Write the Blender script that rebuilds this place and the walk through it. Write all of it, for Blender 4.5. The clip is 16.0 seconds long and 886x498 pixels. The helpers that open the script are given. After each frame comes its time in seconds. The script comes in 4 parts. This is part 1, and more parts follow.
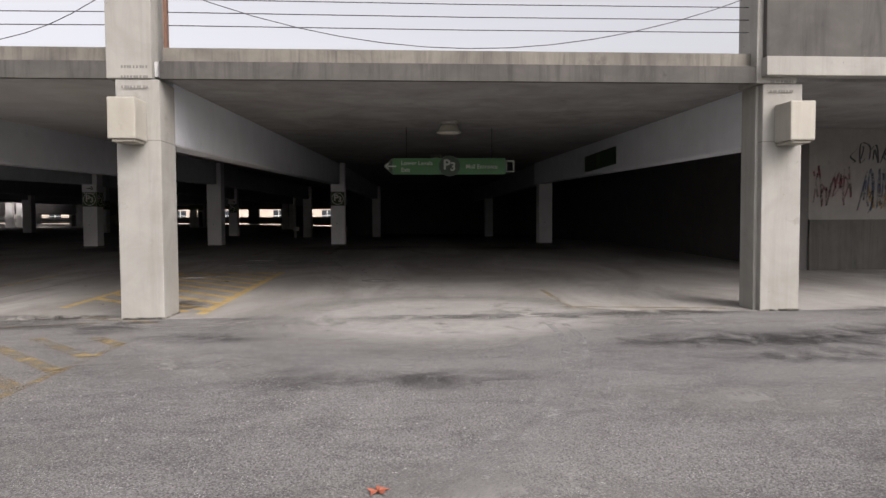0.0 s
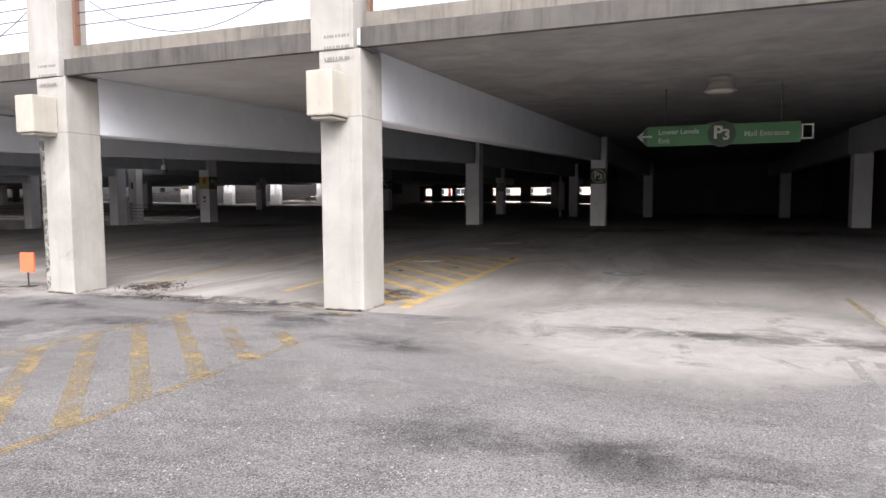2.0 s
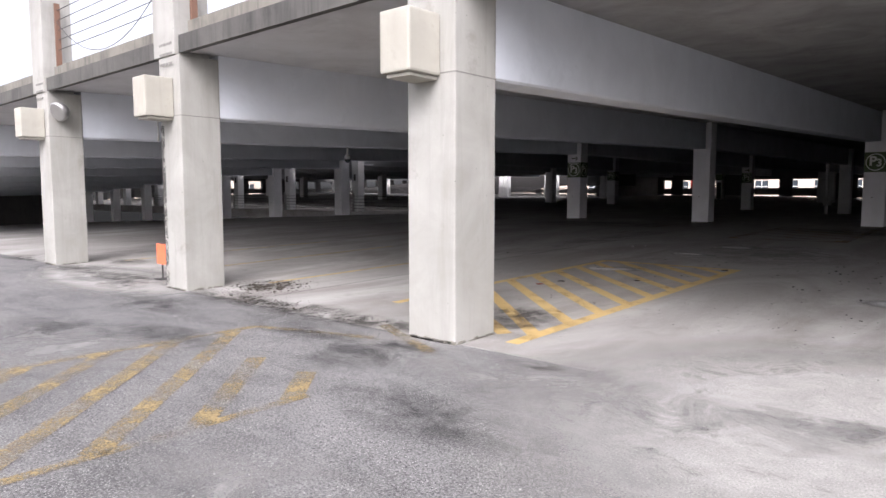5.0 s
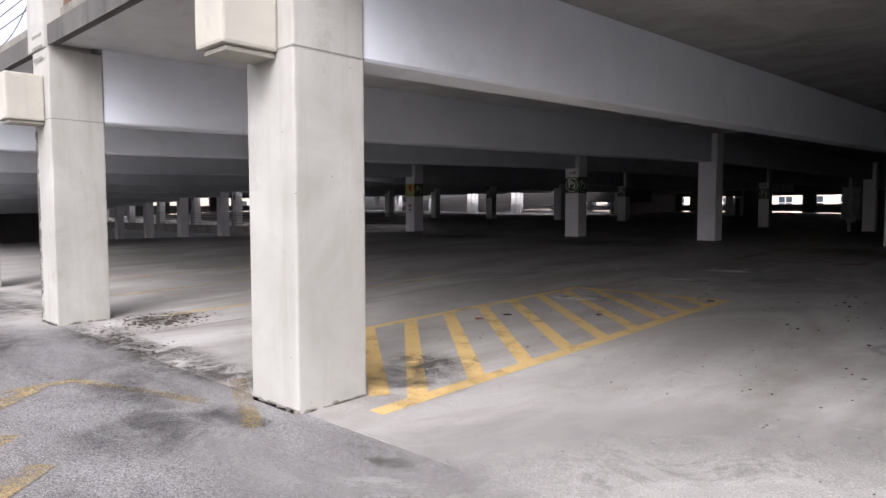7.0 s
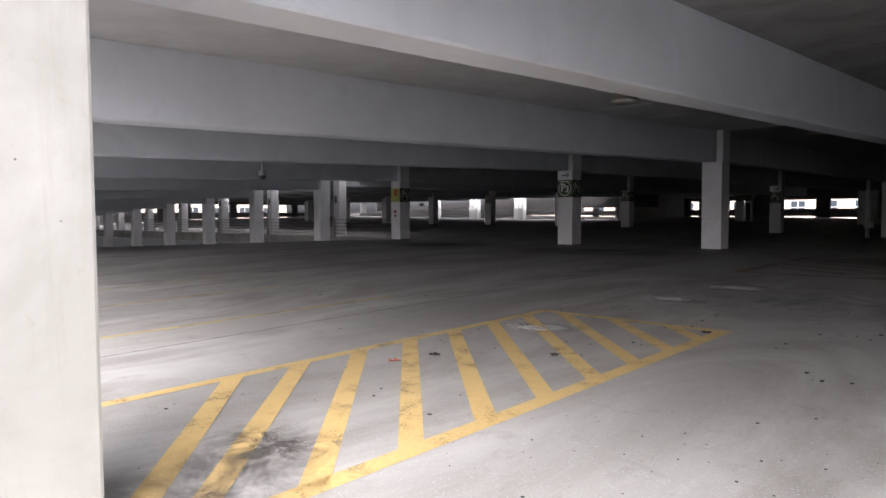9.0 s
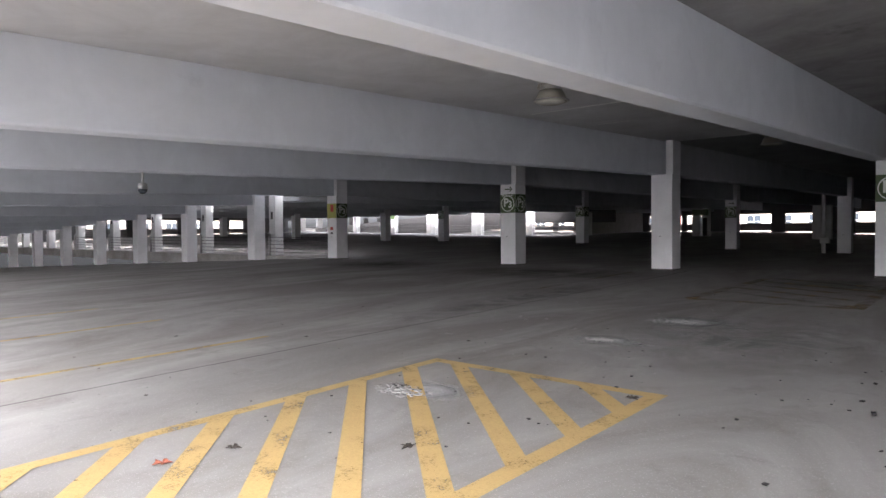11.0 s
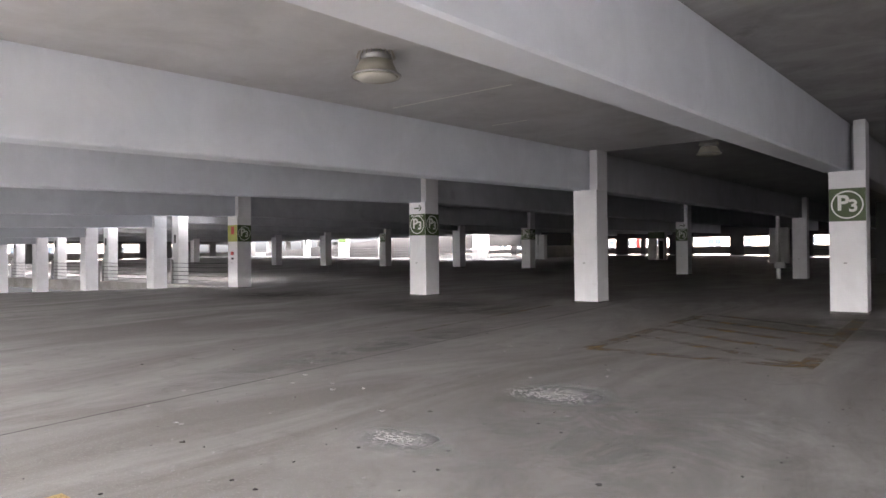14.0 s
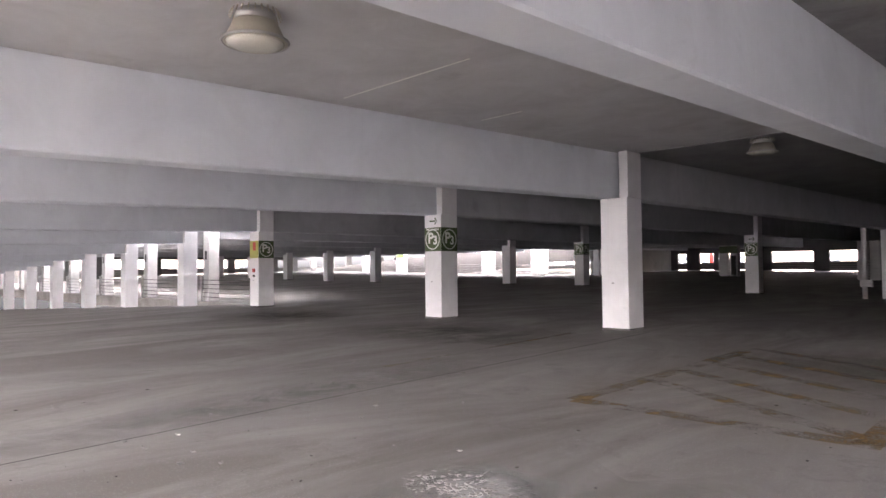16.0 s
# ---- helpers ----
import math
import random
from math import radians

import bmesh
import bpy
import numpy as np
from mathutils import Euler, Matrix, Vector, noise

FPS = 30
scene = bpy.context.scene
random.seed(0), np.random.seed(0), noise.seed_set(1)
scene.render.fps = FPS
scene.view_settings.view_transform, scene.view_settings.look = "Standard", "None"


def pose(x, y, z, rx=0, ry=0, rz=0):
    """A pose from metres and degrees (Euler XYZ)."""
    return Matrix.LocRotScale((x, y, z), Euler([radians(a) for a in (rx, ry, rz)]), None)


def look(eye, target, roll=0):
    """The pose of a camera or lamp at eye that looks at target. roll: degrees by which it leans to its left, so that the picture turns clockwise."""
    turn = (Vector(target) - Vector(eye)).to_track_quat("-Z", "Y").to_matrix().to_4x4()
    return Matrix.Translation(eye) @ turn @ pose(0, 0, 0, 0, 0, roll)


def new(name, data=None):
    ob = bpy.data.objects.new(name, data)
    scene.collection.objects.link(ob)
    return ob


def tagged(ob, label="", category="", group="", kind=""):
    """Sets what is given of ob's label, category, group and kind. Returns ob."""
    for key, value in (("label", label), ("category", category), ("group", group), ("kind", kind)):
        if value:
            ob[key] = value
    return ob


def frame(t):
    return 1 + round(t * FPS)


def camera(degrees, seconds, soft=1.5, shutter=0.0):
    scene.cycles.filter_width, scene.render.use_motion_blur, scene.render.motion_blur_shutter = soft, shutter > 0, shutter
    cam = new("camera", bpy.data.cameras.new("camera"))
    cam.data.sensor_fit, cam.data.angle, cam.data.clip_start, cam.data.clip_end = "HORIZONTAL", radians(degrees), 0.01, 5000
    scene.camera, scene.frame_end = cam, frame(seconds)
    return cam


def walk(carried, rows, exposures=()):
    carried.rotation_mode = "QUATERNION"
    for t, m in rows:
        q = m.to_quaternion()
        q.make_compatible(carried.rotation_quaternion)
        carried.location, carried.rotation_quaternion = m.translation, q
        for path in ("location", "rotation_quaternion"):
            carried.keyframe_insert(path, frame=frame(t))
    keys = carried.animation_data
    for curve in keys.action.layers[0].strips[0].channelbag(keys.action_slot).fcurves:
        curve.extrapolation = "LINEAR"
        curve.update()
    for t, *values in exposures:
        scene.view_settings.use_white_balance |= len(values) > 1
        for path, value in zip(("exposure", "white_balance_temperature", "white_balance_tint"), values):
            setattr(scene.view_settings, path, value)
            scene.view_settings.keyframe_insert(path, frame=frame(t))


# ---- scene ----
cam = camera(68.2, 16.0)
PATH = [
    (0, (-0.9, -0.264, 1.473), (-0.781, 1.73, 1.387), -0.3),
    (0.5, (-0.687, 0.315, 1.499), (-0.774, 2.311, 1.393), -0.1),
    (1, (-0.536, 0.786, 1.503), (-0.813, 2.763, 1.379), -0.1),
    (1.5, (-0.452, 1.345, 1.513), (-0.959, 3.275, 1.374), -0.3),
    (2, (-0.348, 1.801, 1.554), (-1.045, 3.669, 1.404), -0.3),
    (2.5, (-0.328, 2.234, 1.532), (-1.226, 4.014, 1.37), -0.3),
    (3, (-0.39, 2.732, 1.522), (-1.415, 4.441, 1.348), -0.3),
    (5.5, (-0.366, 5.452, 1.523), (-1.709, 6.925, 1.364), -0.0),
    (6, (-0.374, 5.95, 1.522), (-1.729, 7.414, 1.379), -0.0),
    (6.5, (-0.446, 6.574, 1.546), (-1.807, 8.034, 1.411), 0.0),
    (7, (-0.495, 7.142, 1.515), (-1.86, 8.599, 1.396), -0.1),
    (7.5, (-0.627, 7.75, 1.526), (-2.005, 9.195, 1.406), 0.0),
    (8, (-0.711, 8.371, 1.514), (-2.091, 9.815, 1.408), -0.1),
    (8.5, (-0.938, 8.916, 1.503), (-2.331, 10.348, 1.4), -0.3),
    (11, (-1.79, 11.751, 1.602), (-3.101, 13.26, 1.546), -0.5),
    (11.5, (-1.854, 12.342, 1.602), (-3.152, 13.863, 1.562), -0.6),
    (12, (-1.972, 12.959, 1.607), (-3.268, 14.482, 1.57), -0.6),
    (12.5, (-2.032, 13.681, 1.625), (-3.308, 15.221, 1.602), -0.6),
    (13, (-2.072, 14.343, 1.633), (-3.331, 15.897, 1.622), -0.6),
    (13.5, (-2.171, 15.008, 1.67), (-3.413, 16.576, 1.668), -0.6),
    (14, (-2.223, 15.601, 1.649), (-3.465, 17.169, 1.663), -0.6),
    (14.5, (-2.327, 16.236, 1.66), (-3.592, 17.785, 1.687), -0.5),
    (15, (-2.387, 16.88, 1.659), (-3.675, 18.41, 1.704), -0.6),
    (15.5, (-2.411, 17.461, 1.686), (-3.799, 18.9, 1.732), -0.5),
    (16, (-2.39, 18.164, 1.712), (-3.793, 19.588, 1.774), -0.6),
]
EXPOSURES = [(0.0, 0.75, 6600, 16), (0.6, 0.9, 6550, 17), (1.2, 1.2, 6450, 17), (2.0, 1.5, 6350, 17), (3.0, 1.5, 6250, 17), (5.5, 1.42, 6150, 18), (7.0, 1.40, 6150, 18), (8.5, 1.80, 6150, 17), (11.0, 3.1, 6050, 16), (12.5, 3.7, 6150, 16), (14.0, 4.2, 6300, 17), (15.0, 4.4, 6450, 19), (16.0, 4.6, 6450, 22)]
walk(cam, [(t, look(eye, target, roll)) for t, eye, target, roll in PATH],
     EXPOSURES)

# ---- world and light ----
world = bpy.data.worlds.new("overcast")
scene.world = world
world.use_nodes = True
wn = world.node_tree.nodes
sky = wn.new("ShaderNodeTexSky")
sky.sky_type, sky.sun_disc = "NISHITA", False
SUN_EL, SUN_ROT = radians(42), radians(145)
sky.sun_elevation, sky.sun_rotation = SUN_EL, SUN_ROT
sky.dust_density, sky.air_density, sky.ozone_density = 6.0, 1.0, 1.0
soften = wn.new("ShaderNodeHueSaturation")
soften.inputs["Saturation"].default_value = 0.2
world.node_tree.links.new(sky.outputs[0], soften.inputs["Color"])
world.node_tree.links.new(soften.outputs[0], wn["Background"].inputs["Color"])
wn["Background"].inputs["Strength"].default_value = 0.15
sun = new("sun", bpy.data.lights.new("sun", "SUN"))
sun.data.energy, sun.data.angle, sun.data.color = 0.5, radians(40), (1.0, 0.97, 0.93)
sun.matrix_world = look((28, -30, 44), (0, 10, 0))


# ---- materials ----
def material(name):
    m = bpy.data.materials.new(name)
    m.use_nodes = True
    return m, m.node_tree.nodes, m.node_tree.links, m.node_tree.nodes["Principled BSDF"]


def coords(n, l, scale=(1, 1, 1)):
    mp = n.new("ShaderNodeMapping")
    mp.inputs["Scale"].default_value = scale
    geo = n.new("ShaderNodeNewGeometry")
    l.new(geo.outputs["Position"], mp.inputs["Vector"])
    return mp.outputs[0]


def noise_tex(n, l, vec, scale, detail=6, rough=0.6, distort=0.0):
    t = n.new("ShaderNodeTexNoise")
    t.inputs["Scale"].default_value, t.inputs["Detail"].default_value = scale, detail
    t.inputs["Roughness"].default_value, t.inputs["Distortion"].default_value = rough, distort
    l.new(vec, t.inputs["Vector"])
    return t.outputs["Fac"]


def ramp(n, l, fac, a, b, ca=(0, 0, 0), cb=(1, 1, 1)):
    if a > b:
        a, b, ca, cb = b, a, cb, ca
    r = n.new("ShaderNodeValToRGB")
    r.color_ramp.elements[0].position, r.color_ramp.elements[1].position = a, b
    r.color_ramp.elements[0].color, r.color_ramp.elements[1].color = (*ca, 1), (*cb, 1)
    l.new(fac, r.inputs["Fac"])
    return r.outputs["Color"]


def mix(n, l, fac, a, b, mode="MIX"):
    m = n.new("ShaderNodeMix")
    m.data_type, m.blend_type = "RGBA", mode
    for sock, v in ((m.inputs["Factor"], fac), (m.inputs["A"], a), (m.inputs["B"], b)):
        if isinstance(v, (int, float)):
            sock.default_value = v
        elif isinstance(v, tuple):
            sock.default_value = (*v, 1)
        else:
            l.new(v, sock)
    return m.outputs["Result"]


def bump(n, l, bsdf, height, strength, dist=0.01):
    b = n.new("ShaderNodeBump")
    b.inputs["Strength"].default_value, b.inputs["Distance"].default_value = strength, dist
    l.new(height, b.inputs["Height"])
    l.new(b.outputs[0], bsdf.inputs["Normal"])


def plain(name, col, rough=0.6, metal=0.0, grime=0.25):
    m, n, l, p = material(name)
    v = coords(n, l)
    f = noise_tex(n, l, v, 3.0, 8)
    g = noise_tex(n, l, v, 60.0, 3)
    c = mix(n, l, ramp(n, l, f, 0.35, 0.75), col, tuple(x * (1 - grime) for x in col))
    l.new(mix(n, l, ramp(n, l, g, 0.3, 0.7), c, tuple(x * (1 - grime * 0.5) for x in col)), p.inputs["Base Color"])
    p.inputs["Roughness"].default_value, p.inputs["Metallic"].default_value = rough, metal
    bump(n, l, p, g, 0.1, 0.003)
    return m


def concrete(name, light, dark, streak=0.5, rough=0.85, pores=0.3, smudge=4.0, pits=False):
    """Cast concrete: cloudy tone, vertical run-off streaks, pores."""
    m, n, l, p = material(name)
    v = coords(n, l)
    cloud = noise_tex(n, l, v, 1.1, 8, 0.62, 0.6)
    c = mix(n, l, ramp(n, l, cloud, 0.36, 0.68), light, tuple((a + b) / 2 for a, b in zip(light, dark)))
    st = noise_tex(n, l, coords(n, l, (4.5, 4.5, 0.3)), 1.0, 8, 0.7, 0.6)
    c = mix(n, l, mix(n, l, 1.0, ramp(n, l, st, 0.48, 0.82), (streak, streak, streak), "MULTIPLY"), c, dark)
    sm = noise_tex(n, l, v, smudge, 9, 0.7, 0.3)
    c = mix(n, l, ramp(n, l, sm, 0.60, 0.80), c, dark)
    fine = noise_tex(n, l, v, 90.0, 4, 0.7)
    c = mix(n, l, ramp(n, l, fine, 0.62, 0.8), c, tuple(x * (1 - pores) for x in light))
    if pits:
        cell = n.new("ShaderNodeTexVoronoi")
        cell.inputs["Scale"].default_value = 6.0
        l.new(v, cell.inputs["Vector"])
        c = mix(n, l, ramp(n, l, cell.outputs["Distance"], 0.042, 0.025), c, (0.07, 0.066, 0.06))
    l.new(c, p.inputs["Base Color"])
    p.inputs["Roughness"].default_value = rough
    bump(n, l, p, fine, 0.25, 0.004)
    return m


def paint_worn(name, col, wear=0.5, mark=2.2):
    """Road paint that is worn through in patches."""
    m, n, l, p = material(name)
    v = coords(n, l)
    a = noise_tex(n, l, v, mark, 8, 0.7, 0.4)
    b = noise_tex(n, l, v, 45.0, 5, 0.7)
    both = mix(n, l, 0.45, a, b)
    alpha = ramp(n, l, both, wear - 0.09, wear + 0.05)
    c = mix(n, l, ramp(n, l, b, 0.4, 0.7), col, tuple(x * 0.8 for x in col))
    l.new(c, p.inputs["Base Color"])
    l.new(alpha, p.inputs["Alpha"])
    p.inputs["Roughness"].default_value = 0.75
    return m


def asphalt_material():
    m, n, l, p = material("worn_asphalt")
    v = coords(n, l)
    big = noise_tex(n, l, v, 0.35, 8, 0.62, 0.8)
    mid = noise_tex(n, l, coords(n, l, (0.7, 2.0, 1)), 1.0, 10, 0.74, 1.6)
    c = mix(n, l, ramp(n, l, big, 0.36, 0.66), (0.078, 0.075, 0.073), (0.185, 0.179, 0.171))
    c = mix(n, l, mix(n, l, 1.0, ramp(n, l, mid, 0.42, 0.68), (0.7, 0.7, 0.7), "MULTIPLY"), c, (0.185, 0.178, 0.170))
    c = mix(n, l, mix(n, l, 1.0, ramp(n, l, mid, 0.47, 0.33), (0.5, 0.5, 0.5), "MULTIPLY"), c, (0.05, 0.048, 0.047))
    grit = noise_tex(n, l, v, 75.0, 4, 0.75)
    c = mix(n, l, ramp(n, l, grit, 0.52, 0.68), c, (0.30, 0.293, 0.283))
    c = mix(n, l, ramp(n, l, grit, 0.49, 0.36), c, (0.026, 0.025, 0.024))
    cell = n.new("ShaderNodeTexVoronoi")
    cell.inputs["Scale"].default_value = 48.0
    l.new(v, cell.inputs["Vector"])
    spots = mix(n, l, 1.0, ramp(n, l, cell.outputs["Distance"], 0.20, 0.12), ramp(n, l, noise_tex(n, l, v, 3.0, 4), 0.44, 0.58), "MULTIPLY")
    c = mix(n, l, spots, c, (0.52, 0.51, 0.48))
    l.new(c, p.inputs["Base Color"])
    p.inputs["Roughness"].default_value = 0.9
    bump(n, l, p, grit, 0.8, 0.008)
    return m


def floor_material(name, tone=1.0):
    def shade(r, g, b):
        return (r * tone, g * tone, b * tone)
    m, n, l, p = material(name)
    v = coords(n, l)
    along = noise_tex(n, l, coords(n, l, (1.0, 0.33, 1)), 0.5, 9, 0.66, 1.4)
    big = noise_tex(n, l, v, 0.22, 8, 0.6, 0.6)
    c = mix(n, l, ramp(n, l, along, 0.38, 0.66), shade(0.185, 0.172, 0.157), shade(0.33, 0.318, 0.30))
    c = mix(n, l, mix(n, l, 1.0, ramp(n, l, big, 0.4, 0.7), (0.55, 0.55, 0.55), "MULTIPLY"), c, shade(0.21, 0.198, 0.186))
    st = noise_tex(n, l, v, 2.3, 9, 0.72, 0.5)
    c = mix(n, l, mix(n, l, 1.0, ramp(n, l, st, 0.54, 0.76), (0.75, 0.75, 0.75), "MULTIPLY"), c, shade(0.15, 0.14, 0.13))
    fine = noise_tex(n, l, v, 70.0, 5, 0.7)
    c = mix(n, l, ramp(n, l, fine, 0.56, 0.76), c, shade(0.42, 0.41, 0.39))
    l.new(c, p.inputs["Base Color"])
    p.inputs["Roughness"].default_value = 0.8
    p.inputs["Specular IOR Level"].default_value = 0.35
    bump(n, l, p, fine, 0.2, 0.003)
    return m


M_ASPHALT = asphalt_material()
M_FLOOR = floor_material("parking_floor", 1.15)
M_COL = concrete("bare_column_concrete", (0.335, 0.326, 0.298), (0.185, 0.176, 0.152), 0.6, smudge=2.2, pits=True)
M_BOX = concrete("precast_box_concrete", (0.40, 0.38, 0.325), (0.24, 0.225, 0.185), 0.4)
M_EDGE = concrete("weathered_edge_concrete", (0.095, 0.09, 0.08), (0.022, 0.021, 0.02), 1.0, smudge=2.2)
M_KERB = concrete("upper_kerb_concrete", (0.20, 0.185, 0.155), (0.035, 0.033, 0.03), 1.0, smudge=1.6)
M_STENCIL = plain("faint_grey_marks", (0.20, 0.19, 0.175), 0.9)
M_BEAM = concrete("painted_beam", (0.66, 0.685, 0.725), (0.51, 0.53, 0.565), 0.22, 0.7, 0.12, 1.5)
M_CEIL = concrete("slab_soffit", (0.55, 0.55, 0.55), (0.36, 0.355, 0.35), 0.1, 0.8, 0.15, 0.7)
# shaded copy of the beam paint: dimness of the deeper bays put into the colour
M_BEAM_SHADE = concrete("shaded_beam_paint", (0.42, 0.425, 0.44), (0.28, 0.28, 0.285), 0.3, 0.75, 0.15, 1.2)
# darker copy of M_CEIL with the shade of the deep bays painted in
M_CEIL_DEEP = concrete("shaded_slab_soffit", (0.30, 0.298, 0.295), (0.15, 0.148, 0.145), 0.1, 0.85, 0.2, 0.7)
M_WHITE = concrete("white_column_paint", (0.80, 0.79, 0.79), (0.60, 0.59, 0.58), 0.2, 0.55, 0.1, 2.6)
M_WALL = concrete("graffiti_wall_concrete", (0.24, 0.23, 0.215), (0.14, 0.135, 0.125), 0.4)
# far walls and piers: the dimness around them is painted into this base colour
M_DARKWALL = concrete("shade_dark_wall", (0.11, 0.106, 0.102), (0.06, 0.06, 0.06), 0.3)
M_YELLOW = paint_worn("yellow_line_paint", (0.52, 0.36, 0.14), 0.425)
M_YBAY = paint_worn("bay_line_paint", (0.44, 0.31, 0.12), 0.46)
M_YFADE = paint_worn("faded_yellow_paint", (0.29, 0.215, 0.10), 0.535)
M_YGHOST = paint_worn("ghost_yellow_paint", (0.32, 0.21, 0.085), 0.55)
M_GREEN = plain("sign_green", (0.065, 0.098, 0.03), 0.5)
M_GREEN2 = plain("hanging_sign_green", (0.035, 0.15, 0.045), 0.45)
M_OLIVE = plain("sign_olive_yellow", (0.42, 0.42, 0.10), 0.5)
M_SIGNWHITE = plain("sign_white", (0.78, 0.79, 0.72), 0.5, 0, 0.1)
M_SIGNDARK = plain("sign_black_green", (0.02, 0.045, 0.02), 0.5)
M_RED = plain("alarm_red", (0.5, 0.05, 0.04), 0.45)
M_ORANGE = plain("orange_plastic", (0.85, 0.16, 0.07), 0.5, 0, 0.12)
M_METAL = plain("galvanised_steel", (0.45, 0.44, 0.42), 0.45, 0.8)
M_LAMP = plain("lamp_housing_aged", (0.50, 0.47, 0.38), 0.5, 0.3)
M_GLASSY = plain("lamp_lens_dusty", (0.62, 0.60, 0.52), 0.25)
M_RUST = plain("rusty_steel", (0.16, 0.085, 0.055), 0.8)
M_CABLE = plain("steel_cable", (0.08, 0.075, 0.075), 0.6, 0.4)
M_DARK = plain("near_black", (0.035, 0.032, 0.03), 0.9)
M_RUBBLE = plain("broken_concrete", (0.37, 0.36, 0.34), 0.95)


def stain_material(name, col, strength, scale, solid=0.25, cut=0.40):
    """A stain that thins out towards its own rim."""
    m, n, l, p = material(name)
    v = coords(n, l)
    c = n.new("ShaderNodeTexCoord")
    mp = n.new("ShaderNodeMapping")
    mp.inputs["Location"].default_value, mp.inputs["Scale"].default_value = (-1, -1, 0), (2, 2, 0)
    l.new(c.outputs["Generated"], mp.inputs["Vector"])
    g = n.new("ShaderNodeVectorMath")
    g.operation = "LENGTH"
    l.new(mp.outputs[0], g.inputs[0])
    fade = ramp(n, l, g.outputs["Value"], solid, 0.95, (1, 1, 1), (0, 0, 0))
    a = noise_tex(n, l, v, scale, 9, 0.72, 0.8)
    spots = mix(n, l, 1.0, ramp(n, l, a, cut, cut + 0.2), fade, "MULTIPLY")
    l.new(mix(n, l, 1.0, spots, (strength, strength, strength), "MULTIPLY"), p.inputs["Alpha"])
    grain = noise_tex(n, l, v, 75.0, 4, 0.75)
    cloud = noise_tex(n, l, v, 3.5, 8, 0.7, 0.5)
    c1 = mix(n, l, ramp(n, l, cloud, 0.38, 0.66), col, tuple(x * 0.72 for x in col))
    c1 = mix(n, l, ramp(n, l, grain, 0.54, 0.72), c1, tuple(min(0.6, x * 1.5) for x in col))
    l.new(mix(n, l, ramp(n, l, grain, 0.46, 0.34), c1, tuple(x * 0.5 for x in col)), p.inputs["Base Color"])
    p.inputs["Roughness"].default_value = 0.75
    bump(n, l, p, grain, 0.4, 0.005)
    return m


M_DIRT = stain_material("wet_dirt", (0.06, 0.054, 0.045), 0.85, 3.2)
M_DUST = stain_material("pale_dust", (0.46, 0.455, 0.445), 0.9, 2.6, 0.3, 0.32)
M_LEAF = plain("dry_leaf", (0.30, 0.09, 0.05), 0.8)
M_LEAF2 = plain("dark_dead_leaf", (0.05, 0.04, 0.03), 0.9)
M_BEIGE = concrete("beige_stucco", (0.62, 0.52, 0.42), (0.5, 0.42, 0.35), 0.2)
M_PANE = plain("far_window_glass", (0.05, 0.06, 0.07), 0.15)
M_SIGNGREY = plain("sign_dull_white", (0.36, 0.38, 0.34), 0.5, 0, 0.15)
M_DAMP = stain_material("damp_asphalt", (0.038, 0.036, 0.036), 0.56, 1.7)
M_APRON = stain_material("dusty_apron", (0.26, 0.25, 0.236), 0.8, 1.6)
M_APRON_WIDE = stain_material("concrete_apron", (0.31, 0.297, 0.277), 1.0, 1.2, 0.5, 0.25)
M_DUSTY = stain_material("broad_floor_dust", (0.37, 0.36, 0.345), 0.55, 1.3, 0.2, 0.36)
M_BROWN = stain_material("brown_floor_stain", (0.115, 0.10, 0.083), 0.7, 0.7, 0.1, 0.36)
M_RUNOFF = paint_worn("black_runoff", (0.08, 0.075, 0.065), 0.56, 3.0)
M_TYRE = paint_worn("pale_tyre_mark", (0.26, 0.255, 0.247), 0.54, 3.0)
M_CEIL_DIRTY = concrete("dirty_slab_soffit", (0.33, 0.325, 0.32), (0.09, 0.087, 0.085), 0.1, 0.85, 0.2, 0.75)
M_GRAF_R = paint_worn("graffiti_maroon", (0.16, 0.05, 0.06), 0.52, 3.0)
M_GRAF_B = paint_worn("graffiti_blue", (0.06, 0.08, 0.14), 0.52, 3.0)
M_GRAF_K = paint_worn("graffiti_black", (0.025, 0.025, 0.03), 0.47, 3.0)
M_GRAF_Y = paint_worn("graffiti_ochre", (0.34, 0.22, 0.07), 0.52, 3.0)
M_BRICKW = concrete("white_block", (0.68, 0.67, 0.65), (0.45, 0.44, 0.42), 0.3)


# ---- builders ----
def link(name, bm, mat, parent=None, label=""):
    me = bpy.data.meshes.new(name)
    bm.to_mesh(me)
    bm.free()
    me.materials.append(mat)
    ob = new(name, me)
    if parent:
        ob.parent = parent
    if label:
        ob["label"] = label
    return ob


part = link


def add_box(bm, x0, x1, y0, y1, z0, z1, bevel=0.0):
    vs = [bm.verts.new((x, y, z)) for x in (x0, x1) for y in (y0, y1) for z in (z0, z1)]
    fs = [bm.faces.new([vs[i] for i in q]) for q in ((0, 1, 3, 2), (4, 6, 7, 5), (0, 4, 5, 1), (2, 3, 7, 6), (0, 2, 6, 4), (1, 5, 7, 3))]
    if bevel:
        es = {e for f in fs for e in f.edges}
        bmesh.ops.bevel(bm, geom=list(es), offset=bevel, segments=2, affect="EDGES", profile=0.6)
    return vs


def box(x0, x1, y0, y1, z0, z1, bevel=0.0):
    bm = bmesh.new()
    add_box(bm, x0, x1, y0, y1, z0, z1, bevel)
    return bm


